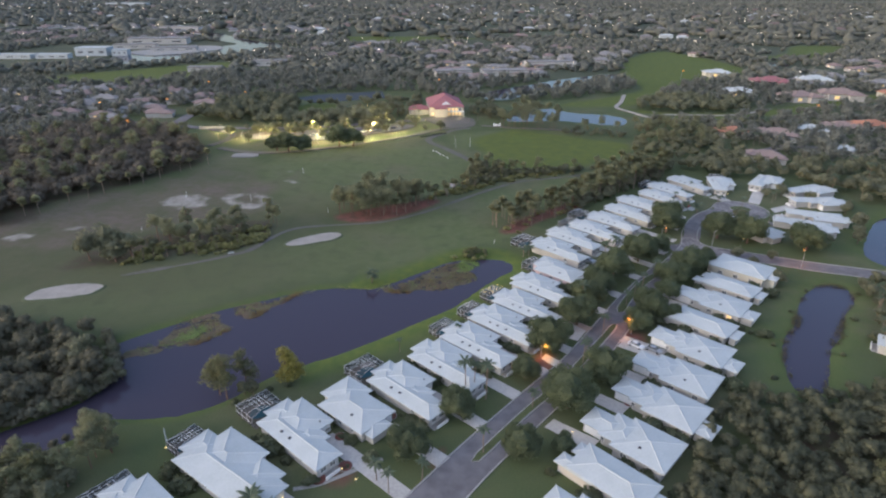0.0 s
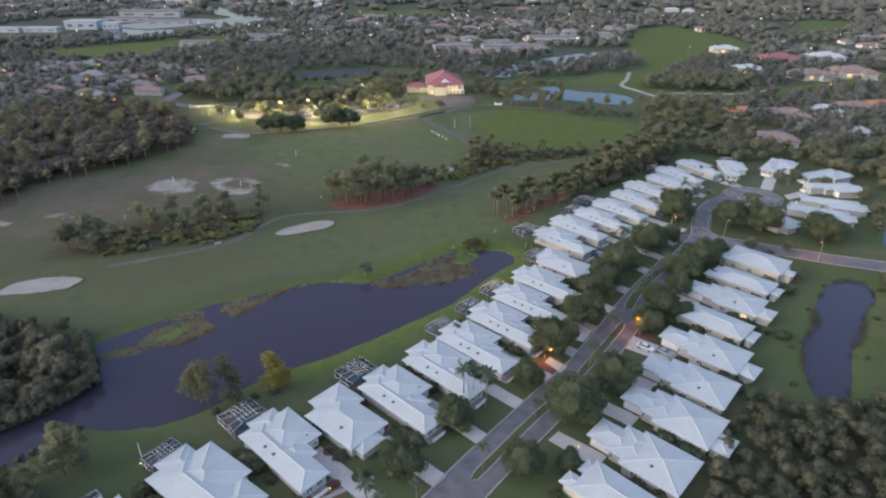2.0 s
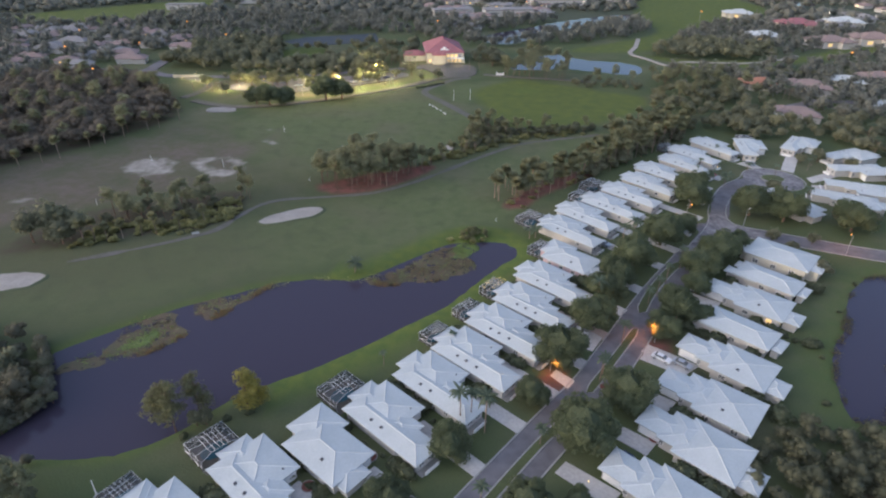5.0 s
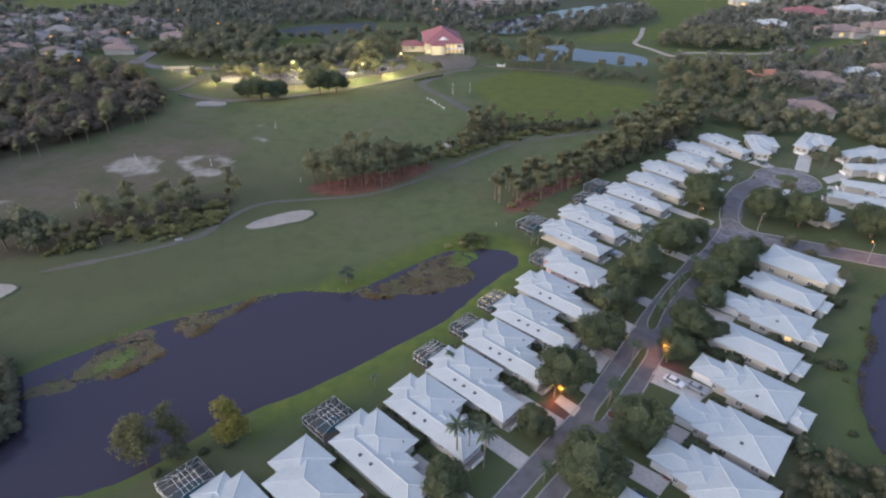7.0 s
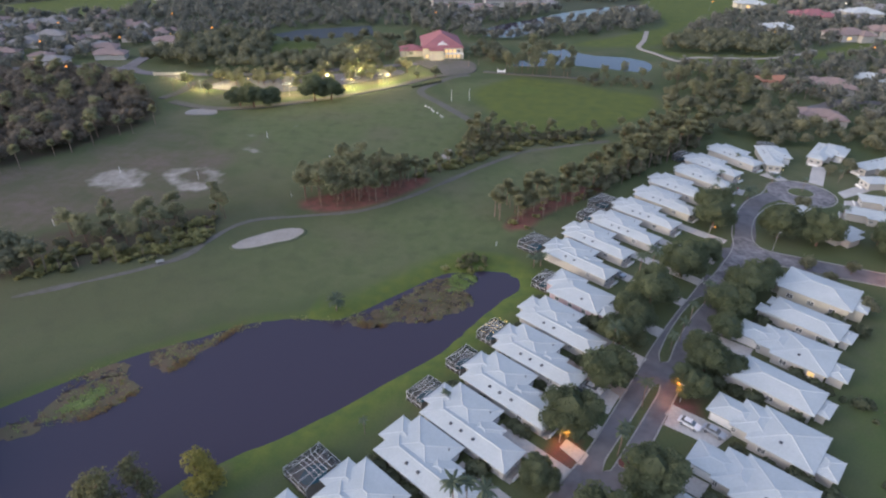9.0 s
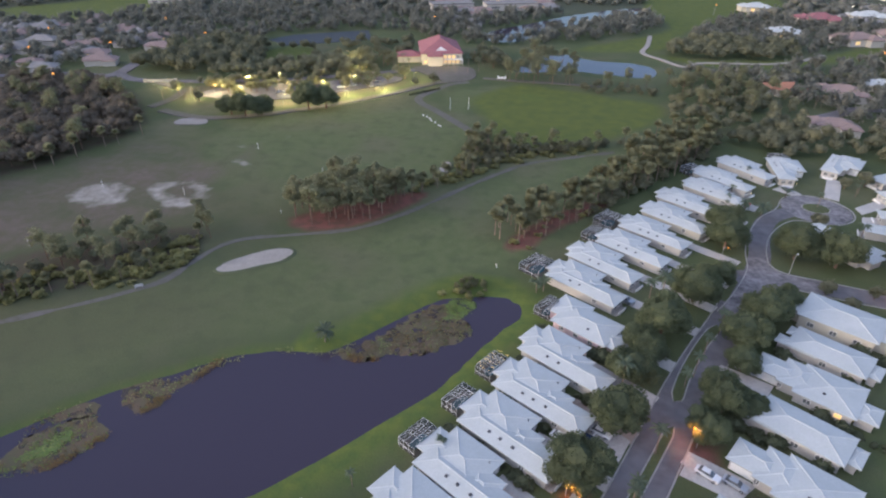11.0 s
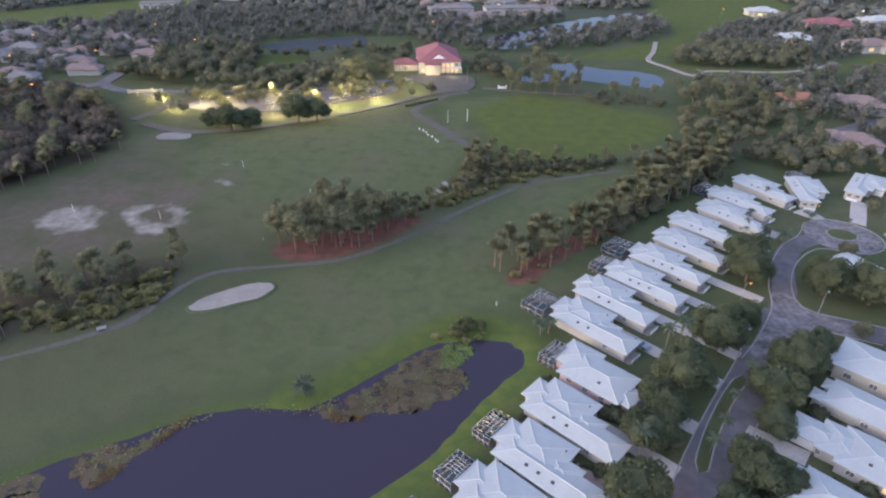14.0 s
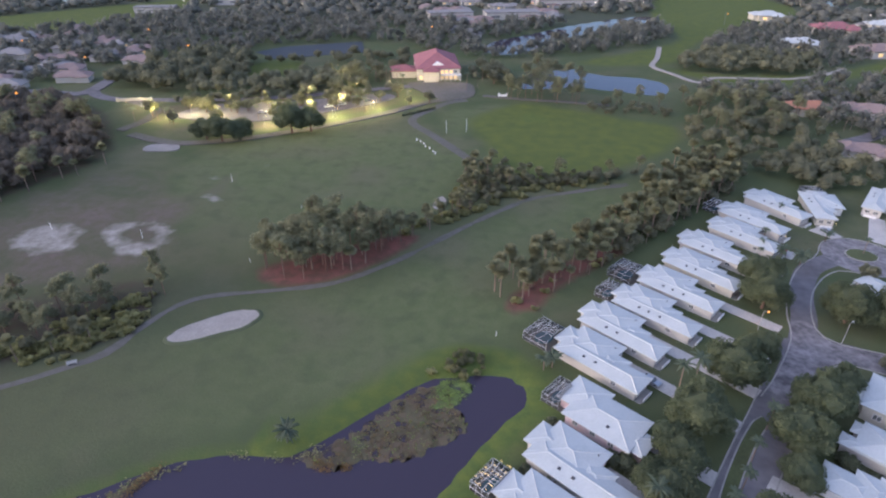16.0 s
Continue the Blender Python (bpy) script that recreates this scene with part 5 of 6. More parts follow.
house_e = settle(WEST[0], 128, 132, 150)

# drives from the garages to the street
for k, (x, y, turn, kind) in enumerate(WEST_ROW[1:17]):
    m = pose(x, y, 0, 0, 0, turn)
    v0, v1, u0 = (7.6, 11.2, 12.4) if kind < 7 else (6.0, 9.8, 15.2)
    u1 = u0
    while u1 < 60:
        p = m @ Vector((u1, (v0 + v1) / 2, 0))
        if np.min(np.hypot(STREET[:, 0] - p.x, STREET[:, 1] - p.y)) < RW / 2 + 0.3 or u1 > 46:
            break
        u1 += 0.5
    quad = [(m @ Vector(q))[:2] for q in ((u0, v0, 0), (u1, v0, 0), (u1, v1, 0), (u0, v1, 0))]
    put("driveway", slab("driveway", quad, 0.10 + 0.002 * k, "drive_concrete" if k not in (7,) else "paver", 0.3, rounded=False), "pale concrete driveway", "driveway")
for k, (x, y, turn) in enumerate([(27.3, 90.1, -38), (36.2, 102.6, -38), (43.0, 114.8, -36), (50.2, 128.1, -38), (64.0, 154.6, -37)]):
    m = pose(x, y, 0, 0, 0, turn)
    quad = [(m @ Vector(q))[:2] for q in ((-14.6, -2.0, 0), (-3.4, -1.6, 0), (-3.4, 2.7, 0), (-14.6, 1.6, 0))]
    put("driveway", slab("driveway", quad, 0.11 + 0.002 * k, "drive_concrete", 0.3, rounded=False), "pale concrete driveway", "driveway")
for k, q in enumerate([[(101, 266), (106, 261), (110, 262.3), (107, 270)], [(117, 261), (121, 258), (130, 276), (126, 279)], [(124, 253), (124, 248), (137, 256), (136, 261)], [(123, 246), (121, 242), (131, 241), (131, 246)], [(88, 246), (91, 250), (83, 256), (80, 252)]]):
    put("driveway", slab("driveway", q, 0.12 + 0.002 * k, "drive_concrete", 0.3, rounded=False), "pale concrete driveway", "driveway")
put("walk", ribbon("footpath", [(-36, 74), (-31, 76), (-24, 81), (-20, 84)], 0.9, 0.1, "concrete", 1.0, 0.3), "narrow concrete garden path", "path")


# ---------------------------------------------------------------- pool enclosures
def enclosure(x0, x1, y0, y1, z, rise, group="pool enclosures"):
    """A screened aluminium pool cage: posts, beams, raised roof frame and mesh."""
    c = thing("pool_enclosure", "screened white aluminium pool enclosure on a paved deck", "pool enclosure", group, pose(0, -220, -20))
    inx, iny = (x1 - x0) * 0.28, (y1 - y0) * 0.28
    top = [(x0 + inx, y0 + iny), (x1, y0 + iny), (x1, y1 - iny), (x0 + inx, y1 - iny)]
    base = [(x0, y0), (x1, y0), (x1, y1), (x0, y1)]
    nx_, ny_ = 3, 4

    def beam(a, b, r=0.034, name="beam"):
        bm = bmesh.new()
        tube(bm, a, b, r, r, 4)
        part(name, bm, "aluminium", c)

    for k in range(nx_ + 1):
        x = x0 + (x1 - x0) * k / nx_
        for y in (y0, y1):
            beam((x, y, 0), (x, y, z), name="post")
        xt = x0 + inx + (x1 - x0 - inx) * k / nx_
        beam((x, y0, z), (xt, y0 + iny, z + rise))
        beam((x, y1, z), (xt, y1 - iny, z + rise))
        beam((xt, y0 + iny, z + rise), (xt, y1 - iny, z + rise))
    for k in range(1, ny_):
        y = y0 + (y1 - y0) * k / ny_
        beam((x0, y, 0), (x0, y, z), name="post")
        yt = y0 + iny + (y1 - y0 - 2 * iny) * k / ny_
        beam((x0, y, z), (x0 + inx, yt, z + rise))
        beam((x0 + inx, yt, z + rise), (x1, yt, z + rise))
    for a, b in ((0, 1), (2, 3), (3, 0)):
        beam((*base[a], z), (*base[b], z))
        beam((*base[a], 1.0), (*base[b], 1.0), 0.05, "rail")
        beam((*top[a], z + rise), (*top[b], z + rise))
    v = [(*p, 0) for p in base] + [(*p, z) for p in base] + [(*p, z + rise) for p in top]
    faces = [(0, 1, 5, 4), (2, 3, 7, 6), (3, 0, 4, 7), (4, 5, 9, 8), (6, 7, 11, 10), (7, 4, 8, 11), (8, 9, 10, 11)]
    raw("mesh_screen", v, faces, "insect_screen", c, "fine dark insect mesh")
    part("deck", boxed(x0, x1 + 1.0, y0, y1, -0.1, 0.06), "path_grey", c, "pale pool deck")
    pool = [(x0 + (x1 - x0) * (0.5 + 0.3 * math.cos(a)), y0 + (y1 - y0) * (0.5 + 0.34 * math.sin(a))) for a in np.arange(0, math.tau, 0.5)]
    slab("pool", pool, 0.075, "pool_water", 0.05, c, "blue pool water")
    return c


mat("pool_water", (0.05, 0.13, 0.17), (0.04, 0.11, 0.15), 0.1, 0.3, 2.0, spec=0.5)
CAGE = enclosure(-9.0, -2.2, 0.3, 8.3, 2.55, 0.9)
CAGE_SMALL = enclosure(-6.4, -2.2, 2.6, 9.4, 2.5, 0.7)
CAGE_LOW = enclosure(-4.6, -0.2, -1.0, 10.0, 2.5, 0.2)
MODELS += [CAGE, CAGE_SMALL, CAGE_LOW]
for n, c in ((0, CAGE_LOW), (1, CAGE_SMALL), (2, CAGE), (4, CAGE), (6, CAGE_SMALL), (7, CAGE_SMALL), (8, CAGE_SMALL), (10, CAGE_SMALL), (11, CAGE), (13, CAGE_SMALL), (14, CAGE), (20, CAGE_SMALL), (18, CAGE_SMALL)):
    x, y, turn, _ = WEST_ROW[n]
    copy_thing(c, pose(x, y, 0, 0, 0, turn))

# shrubs along the house sides
bush_rng = np.random.default_rng(8)
for m, model in HOMES[:11] + HOMES[27:37]:
    for k in range(9):
        u, v = bush_rng.uniform(-1, 21), bush_rng.uniform(-1.9, -0.4)
        p = m @ Vector((u, v, 0))
        if np.min(np.hypot(STREET[:, 0] - p.x, STREET[:, 1] - p.y)) > 8:
            plant(SHRUBS, p.x, p.y, bush_rng.choice([0.5, 0.7, 0.9, 1.2, 1.6, 1.9]) * bush_rng.uniform(0.85, 1.1))


# ---------------------------------------------------------------- clubhouse
club = house("clubhouse", [(0, 27, 0, 38, 6.8, 0.50), (-15, 1, 7, 20, 3.8, 0.40), (4, 14, -5, 4, 6.2, 0.40)], "two-storey cream clubhouse with a dusky red hip roof, lit at dusk", "stucco_yellow", "roof_red", "roof_red")
for k in range(4):
    window(club, 3 + 2.6 * k, 0.7, 1.6, 1.8, 0.6, ("y", -1), k % 2 == 0)
    window(club, 15.5 + 2.7 * k, 0.7, 1.9, 2.2, 0.5, ("y", -1), True)
    window(club, 15.5 + 2.7 * k, 0.7, 1.9, 2.0, 3.7, ("y", -1), k < 3)
part("balcony", boxed(14.6, 26.6, -2.2, 0.68, 3.15, 3.4), "trim_white", club, "white first-floor balcony")
rails = bmesh.new()
for k in range(25):
    box(rails, 14.7 + k * 0.49, 14.76 + k * 0.49, -2.15, -2.09, 3.4, 4.3)
box(rails, 14.6, 26.6, -2.18, -2.06, 4.3, 4.4)
part("railing", rails, "trim_white", club)
for k in range(5):
    bm = bmesh.new()
    tube(bm, (14.9 + 2.85 * k, -1.9, 0), (14.9 + 2.85 * k, -1.9, 3.15), 0.2, 0.2, 8)
    part("column", bm, "trim_white", club)
gable = bmesh.new()
a, b, cc, d = (gable.verts.new(q) for q in ((8.5, 2.6, 7.6), (18, 2.6, 7.6), (13.2, 2.6, 9.8), (13.2, 8.5, 9.9)))
gable.faces.new((a, b, cc))
gable.faces.new((b, d, cc))
gable.faces.new((a, cc, d))
part("gable", gable, "trim_white", club, "small white gable")
club.matrix_basis = pose(-53, 434, 0.3, 0, 0, 11)
wall_sign = thing("entrance_wall", "long low white entrance wall lit from below", "wall")
# cream stucco on this white wall: the floodlight's warm tint is in the colour
part("wall", boxed(0, 17, 0, 0.5, -0.2, 1.5), "stucco_yellow", wall_sign)
for k in range(2):
    part("pier", boxed(-0.5 + 17.2 * k, 0.5 + 17.2 * k, -0.2, 0.7, -0.2, 1.9), "stucco_yellow", wall_sign)
wall_sign.matrix_basis = pose(-203, 372.5, 0.2, 0, 0, 12)
sign2 = thing("tee_sign", "small white garden sign wall", "sign")
part("board", boxed(0, 4.4, 0, 0.4, -0.1, 1.2), "trim_white", sign2)
for k in range(2):
    part("pier", boxed(-0.3 + 4.2 * k, 0.5 + 4.2 * k, -0.1, 0.5, -0.1, 1.9), "trim_white", sign2)
sign2.matrix_basis = pose(-3.5, 407, 0.2, 0, 0, 4)

# ---------------------------------------------------------------- villas and far suburb
def villa(roof, sx, sy, seed):
    rng = np.random.default_rng(seed)
    h = house("villa", [(0, sx, 0, sy, 3.4, 0.42), (sx * 0.55, sx * 1.12, -sy * 0.25, sy * 0.55, 3.2, 0.42), (-sx * 0.15, sx * 0.35, sy * 0.2, sy * 1.15, 3.2, 0.42)],
              {"roof_white": "villa with a white tiled hip roof", "roof_tan": "villa with a dusky pink tiled hip roof", "roof_red": "villa with a red tiled hip roof", "roof_grey": "villa with a grey tiled hip roof", "roof_orange": "villa with an orange tiled hip roof"}[roof],
              "stucco" if rng.random() < 0.6 else "stucco_yellow", roof, "", "villas")
    window(h, sx * 0.3, 0.7, 2.4, 1.6, 0.8, ("y", -1), rng.random() < 0.3)
    return h


VILLAS = {r: villa(r, 15, 11, 80 + k) for k, r in enumerate(("roof_white", "roof_tan", "roof_red", "roof_grey", "roof_orange"))}
MODELS += list(VILLAS.values())
for x, y, turn, s, roof in [(148, 391, 6, 1.15, "roof_orange"), (171, 389, -14, 1.3, "roof_tan"), (203, 408, -10, 1.1, "roof_white"), (228, 416, 10, 1.2, "roof_tan"), (144, 333, -12, 1.1, "roof_tan"), (200, 355, 0, 0.9, "roof_white"),
                            (206, 556, 0, 1.4, "roof_white"), (254, 612, 5, 1.8, "roof_red"), (308, 640, 0, 1.6, "roof_white"), (250, 530, 15, 1.6, "roof_tan"), (285, 545, 0, 1.8, "roof_tan"), (250, 420, 10, 1.3, "roof_orange"),
                            (270, 360, 20, 1.1, "roof_tan"), (300, 420, 0, 1.2, "roof_grey"), (330, 470, 12, 1.3, "roof_tan"), (235, 350, 0, 0.9, "roof_tan"), (345, 560, 0, 1.5, "roof_orange"), (225, 680, 0, 1.5, "roof_white")]:
    copy_thing(VILLAS[roof], pose(x, y, 0, 0, 0, turn) @ Matrix.Diagonal((s, s, s, 1)))
town_rng = np.random.default_rng(17)
roofs = ["roof_tan", "roof_grey", "roof_grey", "roof_grey", "roof_tan", "roof_tan", "roof_grey"]


def suburb(poly, spacing, seed, tilt, keep=1.0, lo=0.9, hi=1.3):
    pts = clear_ground(scatter(poly, spacing, seed, 0.2, keep), 12)
    for x, y in pts:
        s = town_rng.uniform(lo, hi)
        copy_thing(VILLAS[roofs[int(town_rng.integers(len(roofs)))]], pose(x, y, 0, 0, 0, tilt + 90 * int(town_rng.integers(4)) + town_rng.uniform(-8, 8)) @ Matrix.Diagonal((s, s, s * 0.9, 1)))
    return pts


VILLA_AT = [suburb([(-440, 370), (-250, 395), (-240, 470), (-330, 560), (-470, 500)], 25, 41, 15),
            suburb([(-40, 575), (-15, 610), (60, 690), (40, 760), (-120, 720)], 26, 42, 30),
            suburb([(-320, 760), (250, 800), (330, 1000), (-250, 1050)], 46, 43, 10, 0.75, 1.0, 1.5),
            suburb([(280, 500), (470, 560), (560, 900), (340, 800)], 42, 44, 10, 0.8, 1.0, 1.5),
            suburb([(-900, 820), (-640, 960), (-300, 1100), (-420, 1400), (-1200, 1300)], 46, 45, 20, 0.7, 1.0, 1.5)]
taken = np.concatenate(VILLA_AT)

# ---------------------------------------------------------------- commercial buildings by the canal
def hall(x, y, sx, sy, h, turn, label, material="trim_white", windows=3):
    b = thing("warehouse", label, "building", "canal buildings")
    part("wall", boxed(0, sx, 0, sy, -0.2, h), material, b)
    part("roof", boxed(-0.6, sx + 0.6, -0.6, sy + 0.6, h, h + 0.7), "roof_grey" if material != "cap_white" else "roof_white", b)
    for k in range(windows):
        window(b, sx * (k + 0.5) / windows, 0.0, sx / windows * 0.5, h * 0.3, h * 0.35, ("y", -1), False)
    b.matrix_basis = pose(x, y, 0, 0, 0, turn)


for x, y, sx, sy, h, turn, label, material in [
        (-660, 722, 52, 14, 5, 8, "long white commercial building by the canal", "cap_white"), (-604, 732, 40, 14, 5, 10, "long white commercial building by the canal", "cap_white"),
        (-574, 768, 40, 26, 10, 12, "large white flat-roofed building by the canal", "cap_white"), (-530, 780, 20, 14, 7, 12, "white flat-roofed building by the canal", "cap_white"),
        (-580, 860, 60, 18, 6, 16, "low tan building by the canal", "stucco"), (-505, 840, 58, 24, 5, 18, "long tan building with a flat roof", "stucco"), (-600, 930, 90, 30, 9, 14, "long grey commercial building", "stucco"),
        (-1630, 2440, 160, 60, 14, 6, "very large far white building", "cap_white"), (-700, 1200, 80, 30, 9, 5, "far tan flat-roofed building", "stucco"), (-300, 700, 40, 14, 6, 12, "low pale building among trees", "stucco"),
        (-70, 640, 40, 16, 6, 20, "grey apartment block among trees", "stucco"), (-20, 650, 50, 18, 6, 15, "grey apartment block among trees", "stucco"), (30, 730, 60, 18, 7, 12, "grey apartment block among trees", "stucco"), (-350, 640, 36, 12, 5, 14, "low pale building among trees", "stucco")]:
    hall(x, y, sx, sy, h, turn, label, material)

# ---------------------------------------------------------------- far tree cover
NEAR_T = [far_tree(90 + k, 4.6, 9.0, 36) for k in range(4)]
MID_T = [far_tree(95 + k, 7.2, 8.0, 8) for k in range(3)]
FAR_T = [far_tree(98 + k, 18.0, 8.0, 0) for k in range(3)]
core = np.array([(-290, 40), (-290, 372), (-232, 470), (-170, 480), (-100, 545), (-22, 500), (10, 500), (100, 545), (215, 500), (145, 440), (105, 435), (145, 400), (172, 330), (250, 330), (250, 20)], float)


def free_of(points, homes, gap):
    ok = np.ones(len(points), bool)
    for hx, hy in homes:
        ok &= np.hypot(points[:, 0] - hx - 6, points[:, 1] - hy - 4) > gap
    return points[ok]


p = clear_ground(scatter([(-520, 150), (-520, 560), (-300, 640), (100, 640), (420, 620), (420, 40), (250, 20), (-290, 40)], 9.4, 51))
p = p[~inside(core, p)[0]]
p = p[(p[:, 0] < 0.62 * p[:, 1] + 70) & (p[:, 0] > -0.95 * p[:, 1] - 70)]
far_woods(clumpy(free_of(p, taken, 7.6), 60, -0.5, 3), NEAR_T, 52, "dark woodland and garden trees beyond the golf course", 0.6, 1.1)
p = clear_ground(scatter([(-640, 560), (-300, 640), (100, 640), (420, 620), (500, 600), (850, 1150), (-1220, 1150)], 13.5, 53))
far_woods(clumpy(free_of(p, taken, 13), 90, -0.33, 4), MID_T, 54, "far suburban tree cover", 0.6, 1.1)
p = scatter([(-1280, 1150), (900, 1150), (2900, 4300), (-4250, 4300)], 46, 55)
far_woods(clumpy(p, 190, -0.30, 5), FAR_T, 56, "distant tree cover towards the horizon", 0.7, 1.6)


def far_roofs(points, seed, material, label):
    """Distant hip-roofed houses, joined."""
    rng = np.random.default_rng(seed)
    bm = bmesh.new()
    for x, y in points:
        sx, sy, hh = rng.uniform(16, 28), rng.uniform(11, 16), rng.uniform(4.5, 6.5)
        hip(bm, x, x + sx, y, y + sy, hh, 0.4)
        box(bm, x + 1, x + sx - 1, y + 1, y + sy - 1, -0.1, hh - 0.25)
    tagged(part("far_houses", bm, material), label, "houses", kind="stuff")


fr = scatter([(-1700, 1150), (1300, 1150), (2600, 3000), (-3000, 3000)], 105, 57)
fr = clumpy(fr, 420, -0.15, 9)
far_roofs(fr[0::3], 61, "roof_tan", "distant pink-roofed houses")
far_roofs(fr[1::3], 62, "roof_grey", "distant grey-roofed houses")
far_roofs(fr[2::3], 63, "cap_white", "distant white-roofed houses")


# ---------------------------------------------------------------- lamps
def street_lamp(x, y, h, material, power, colour, label, turn=0, ball=0.22, arm=1.2):
    t = thing("street_lamp", label, "street lamp", "street lamps")
    bm = bmesh.new()
    tube(bm, (0, 0, -0.2), (0, 0, h), 0.09, 0.06, 6)
    tube(bm, (0, 0, h), (arm, 0, h + 0.15), 0.05, 0.05, 5)
    part("pole", bm, "lamp_pole", t)
    bm = bmesh.new()
    bmesh.ops.create_icosphere(bm, subdivisions=2, radius=ball)
    bmesh.ops.transform(bm, matrix=Matrix.Translation((arm, 0, h)) @ Matrix.Diagonal((1.3, 1, 0.7, 1)), verts=bm.verts[:])
    part("lantern", bm, material, t, "glowing lantern")
    t.matrix_basis = pose(x, y, 0, 0, 0, turn)
    if power:
        q = t.matrix_basis @ Vector((arm, 0, h - 0.45))
        l = new("lamp_light", bpy.data.lights.new("lamp_light", "POINT"))
        l.data.energy, l.data.color, l.data.shadow_soft_size = power, colour, 0.25
        l.location = q
    return t


ORANGE, WARM = (1.0, 0.33, 0.06), (1.0, 0.78, 0.36)
street_lamp(15.2, 125.8, 4.2, "lamp_orange", 620, ORANGE, "street lamp glowing orange under a shade tree", -40)
street_lamp(41.4, 139.5, 4.6, "lamp_orange", 480, ORANGE, "street lamp glowing orange under a shade tree", 150)
street_lamp(110.5, 191.5, 6.0, "lamp_orange", 420, ORANGE, "street lamp glowing orange by the side street", 90)
street_lamp(66, 210, 5.5, "lamp_orange", 60, ORANGE, "street lamp glowing among tree crowns", 0)
street_lamp(84, 206, 6.5, "plastic_white", 0, ORANGE, "white unlit street lamp at the junction", 40)
for x, y in [(-163, 348), (-154, 356), (-112, 344), (-82, 360), (-66, 376), (-144, 376), (-107, 396), (-83, 406), (-66, 414), (-172, 352), (-132, 340), (-97, 350), (-128, 384), (-122, 440), (-104, 446), (-100, 372), (-186, 366), (-52, 396), (-84, 362), (-68, 376), (-140, 356), (-118, 366), (-86, 384), (-96, 426)]:
    street_lamp(x, y, 5.0, "lamp_warm", 3300, (1.0, 0.80, 0.30), "car park lamp with warm yellow light", 0, 0.16)
street_lamp(-196, 369, 1.6, "lamp_warm", 70, WARM, "low floodlight before the entrance wall", 0, 0.2, 0.3)
for x, y, z, e in [(-44, 426, 4.5, 560), (-31, 429, 2.4, 420), (-49, 428, 4.0, 260), (-60, 437, 3.0, 200)]:
    l = new("club_light", bpy.data.lights.new("club_light", "POINT"))
    l.data.energy, l.data.color, l.data.shadow_soft_size, l.location = e, (1.0, 0.72, 0.34), 0.4, (x, y, z)


def lantern_ball(name, x, y, z, r, material, label, power=0, colour=WARM):
    t = thing(name, label, "lamp", "small lamps")
    bm = bmesh.new()
    bmesh.ops.create_icosphere(bm, subdivisions=1, radius=r)
    part("bulb", bm, material, t)
    bm = bmesh.new()
    tube(bm, (0, 0, -z), (0, 0, -r * 0.6), 0.04, 0.04, 5)
    part("post", bm, "lamp_pole", t)
    t.matrix_basis = pose(x, y, z)
    if power:
        l = new("garden_light", bpy.data.lights.new("garden_light", "POINT"))
        l.data.energy, l.data.color, l.data.shadow_soft_size, l.location = power, colour, 0.15, (x, y, z + 0.05)


for x, y in [(-27.5, 79.5), (-24, 77), (-37, 71), (20.5, 95.5), (53.5, 119.5), (56.5, 121.5), (74.5, 149.5), (111, 270), (134, 283), (73.5, 233), (72.5, 231), (91, 259), (98, 213)]:
    lantern_ball("garden_lamp", x, y, 1.0, 0.16, "lamp_warm", "small warm garden lamp by a house", 12)
# uplit bare stem on the lawn
stem = thing("uplit_stem", "thin bare stem lit by a small spotlight on the lawn", "tree")
bm = bmesh.new()
tube(bm, (0, 0, -0.2), (-0.4, 0.5, 4.2), 0.12, 0.05, 6)
part("stem", bm, "trim_white", stem)
stem.matrix_basis = pose(-67, 83, 0)
lantern_ball("spotlight", -66.8, 82.0, 0.35, 0.17, "lamp_warm", "small spotlight on the lawn", 60)

# string lights on the lit enclosure
fairy = thing("string_lights", "warm string lights on a pool enclosure", "lights")
x, y, turn, _ = WEST_ROW[8]
m8 = pose(x, y, 0, 0, 0, turn)
frng = np.random.default_rng(4)
for k in range(46):
    bm = bmesh.new()
    bmesh.ops.create_icosphere(bm, subdivisions=1, radius=0.07)
    u, v = frng.uniform(-6.5, -2.3), frng.choice([2.6, 3.9, 5.2, 6.5, 7.8, 9.3])
    bmesh.ops.translate(bm, vec=m8 @ Vector((u, v, 2.55 + 0.68 * min(1, (u + 6.5) / 1.2))), verts=bm.verts[:])
    part("bulb", bm, "lamp_warm", fairy)

# far street lights
lrng = np.random.default_rng(23)
bm = bmesh.new()
for k in range(420):
    d = 700 * (1 + 4.2 * lrng.random() ** 1.3)
    a = radians(lrng.uniform(52, 138))
    if not len(clear_ground(np.array([(d * math.cos(a), d * math.sin(a))]))):
        continue
    r = 0.25 + d / 2700.0
    bmesh.ops.create_icosphere(bm, subdivisions=1, radius=r * lrng.uniform(0.6, 1.2), matrix=Matrix.Translation((d * math.cos(a), d * math.sin(a), lrng.uniform(9, 12))))
tagged(part("far_lights", bm, "lamp_white"), "scattered distant lamps of the suburb", "lights", kind="stuff")
for x, y in [(-242, 352), (-258, 430), (-300, 410), (-212, 470), (-268, 520), (-330, 470), (20, 700), (240, 470), (190, 660), (-60, 560)]:
    street_lamp(x, y, 9.0, "lamp_orange", 0, ORANGE, "street lamp glowing orange between trees", 0, 0.5)


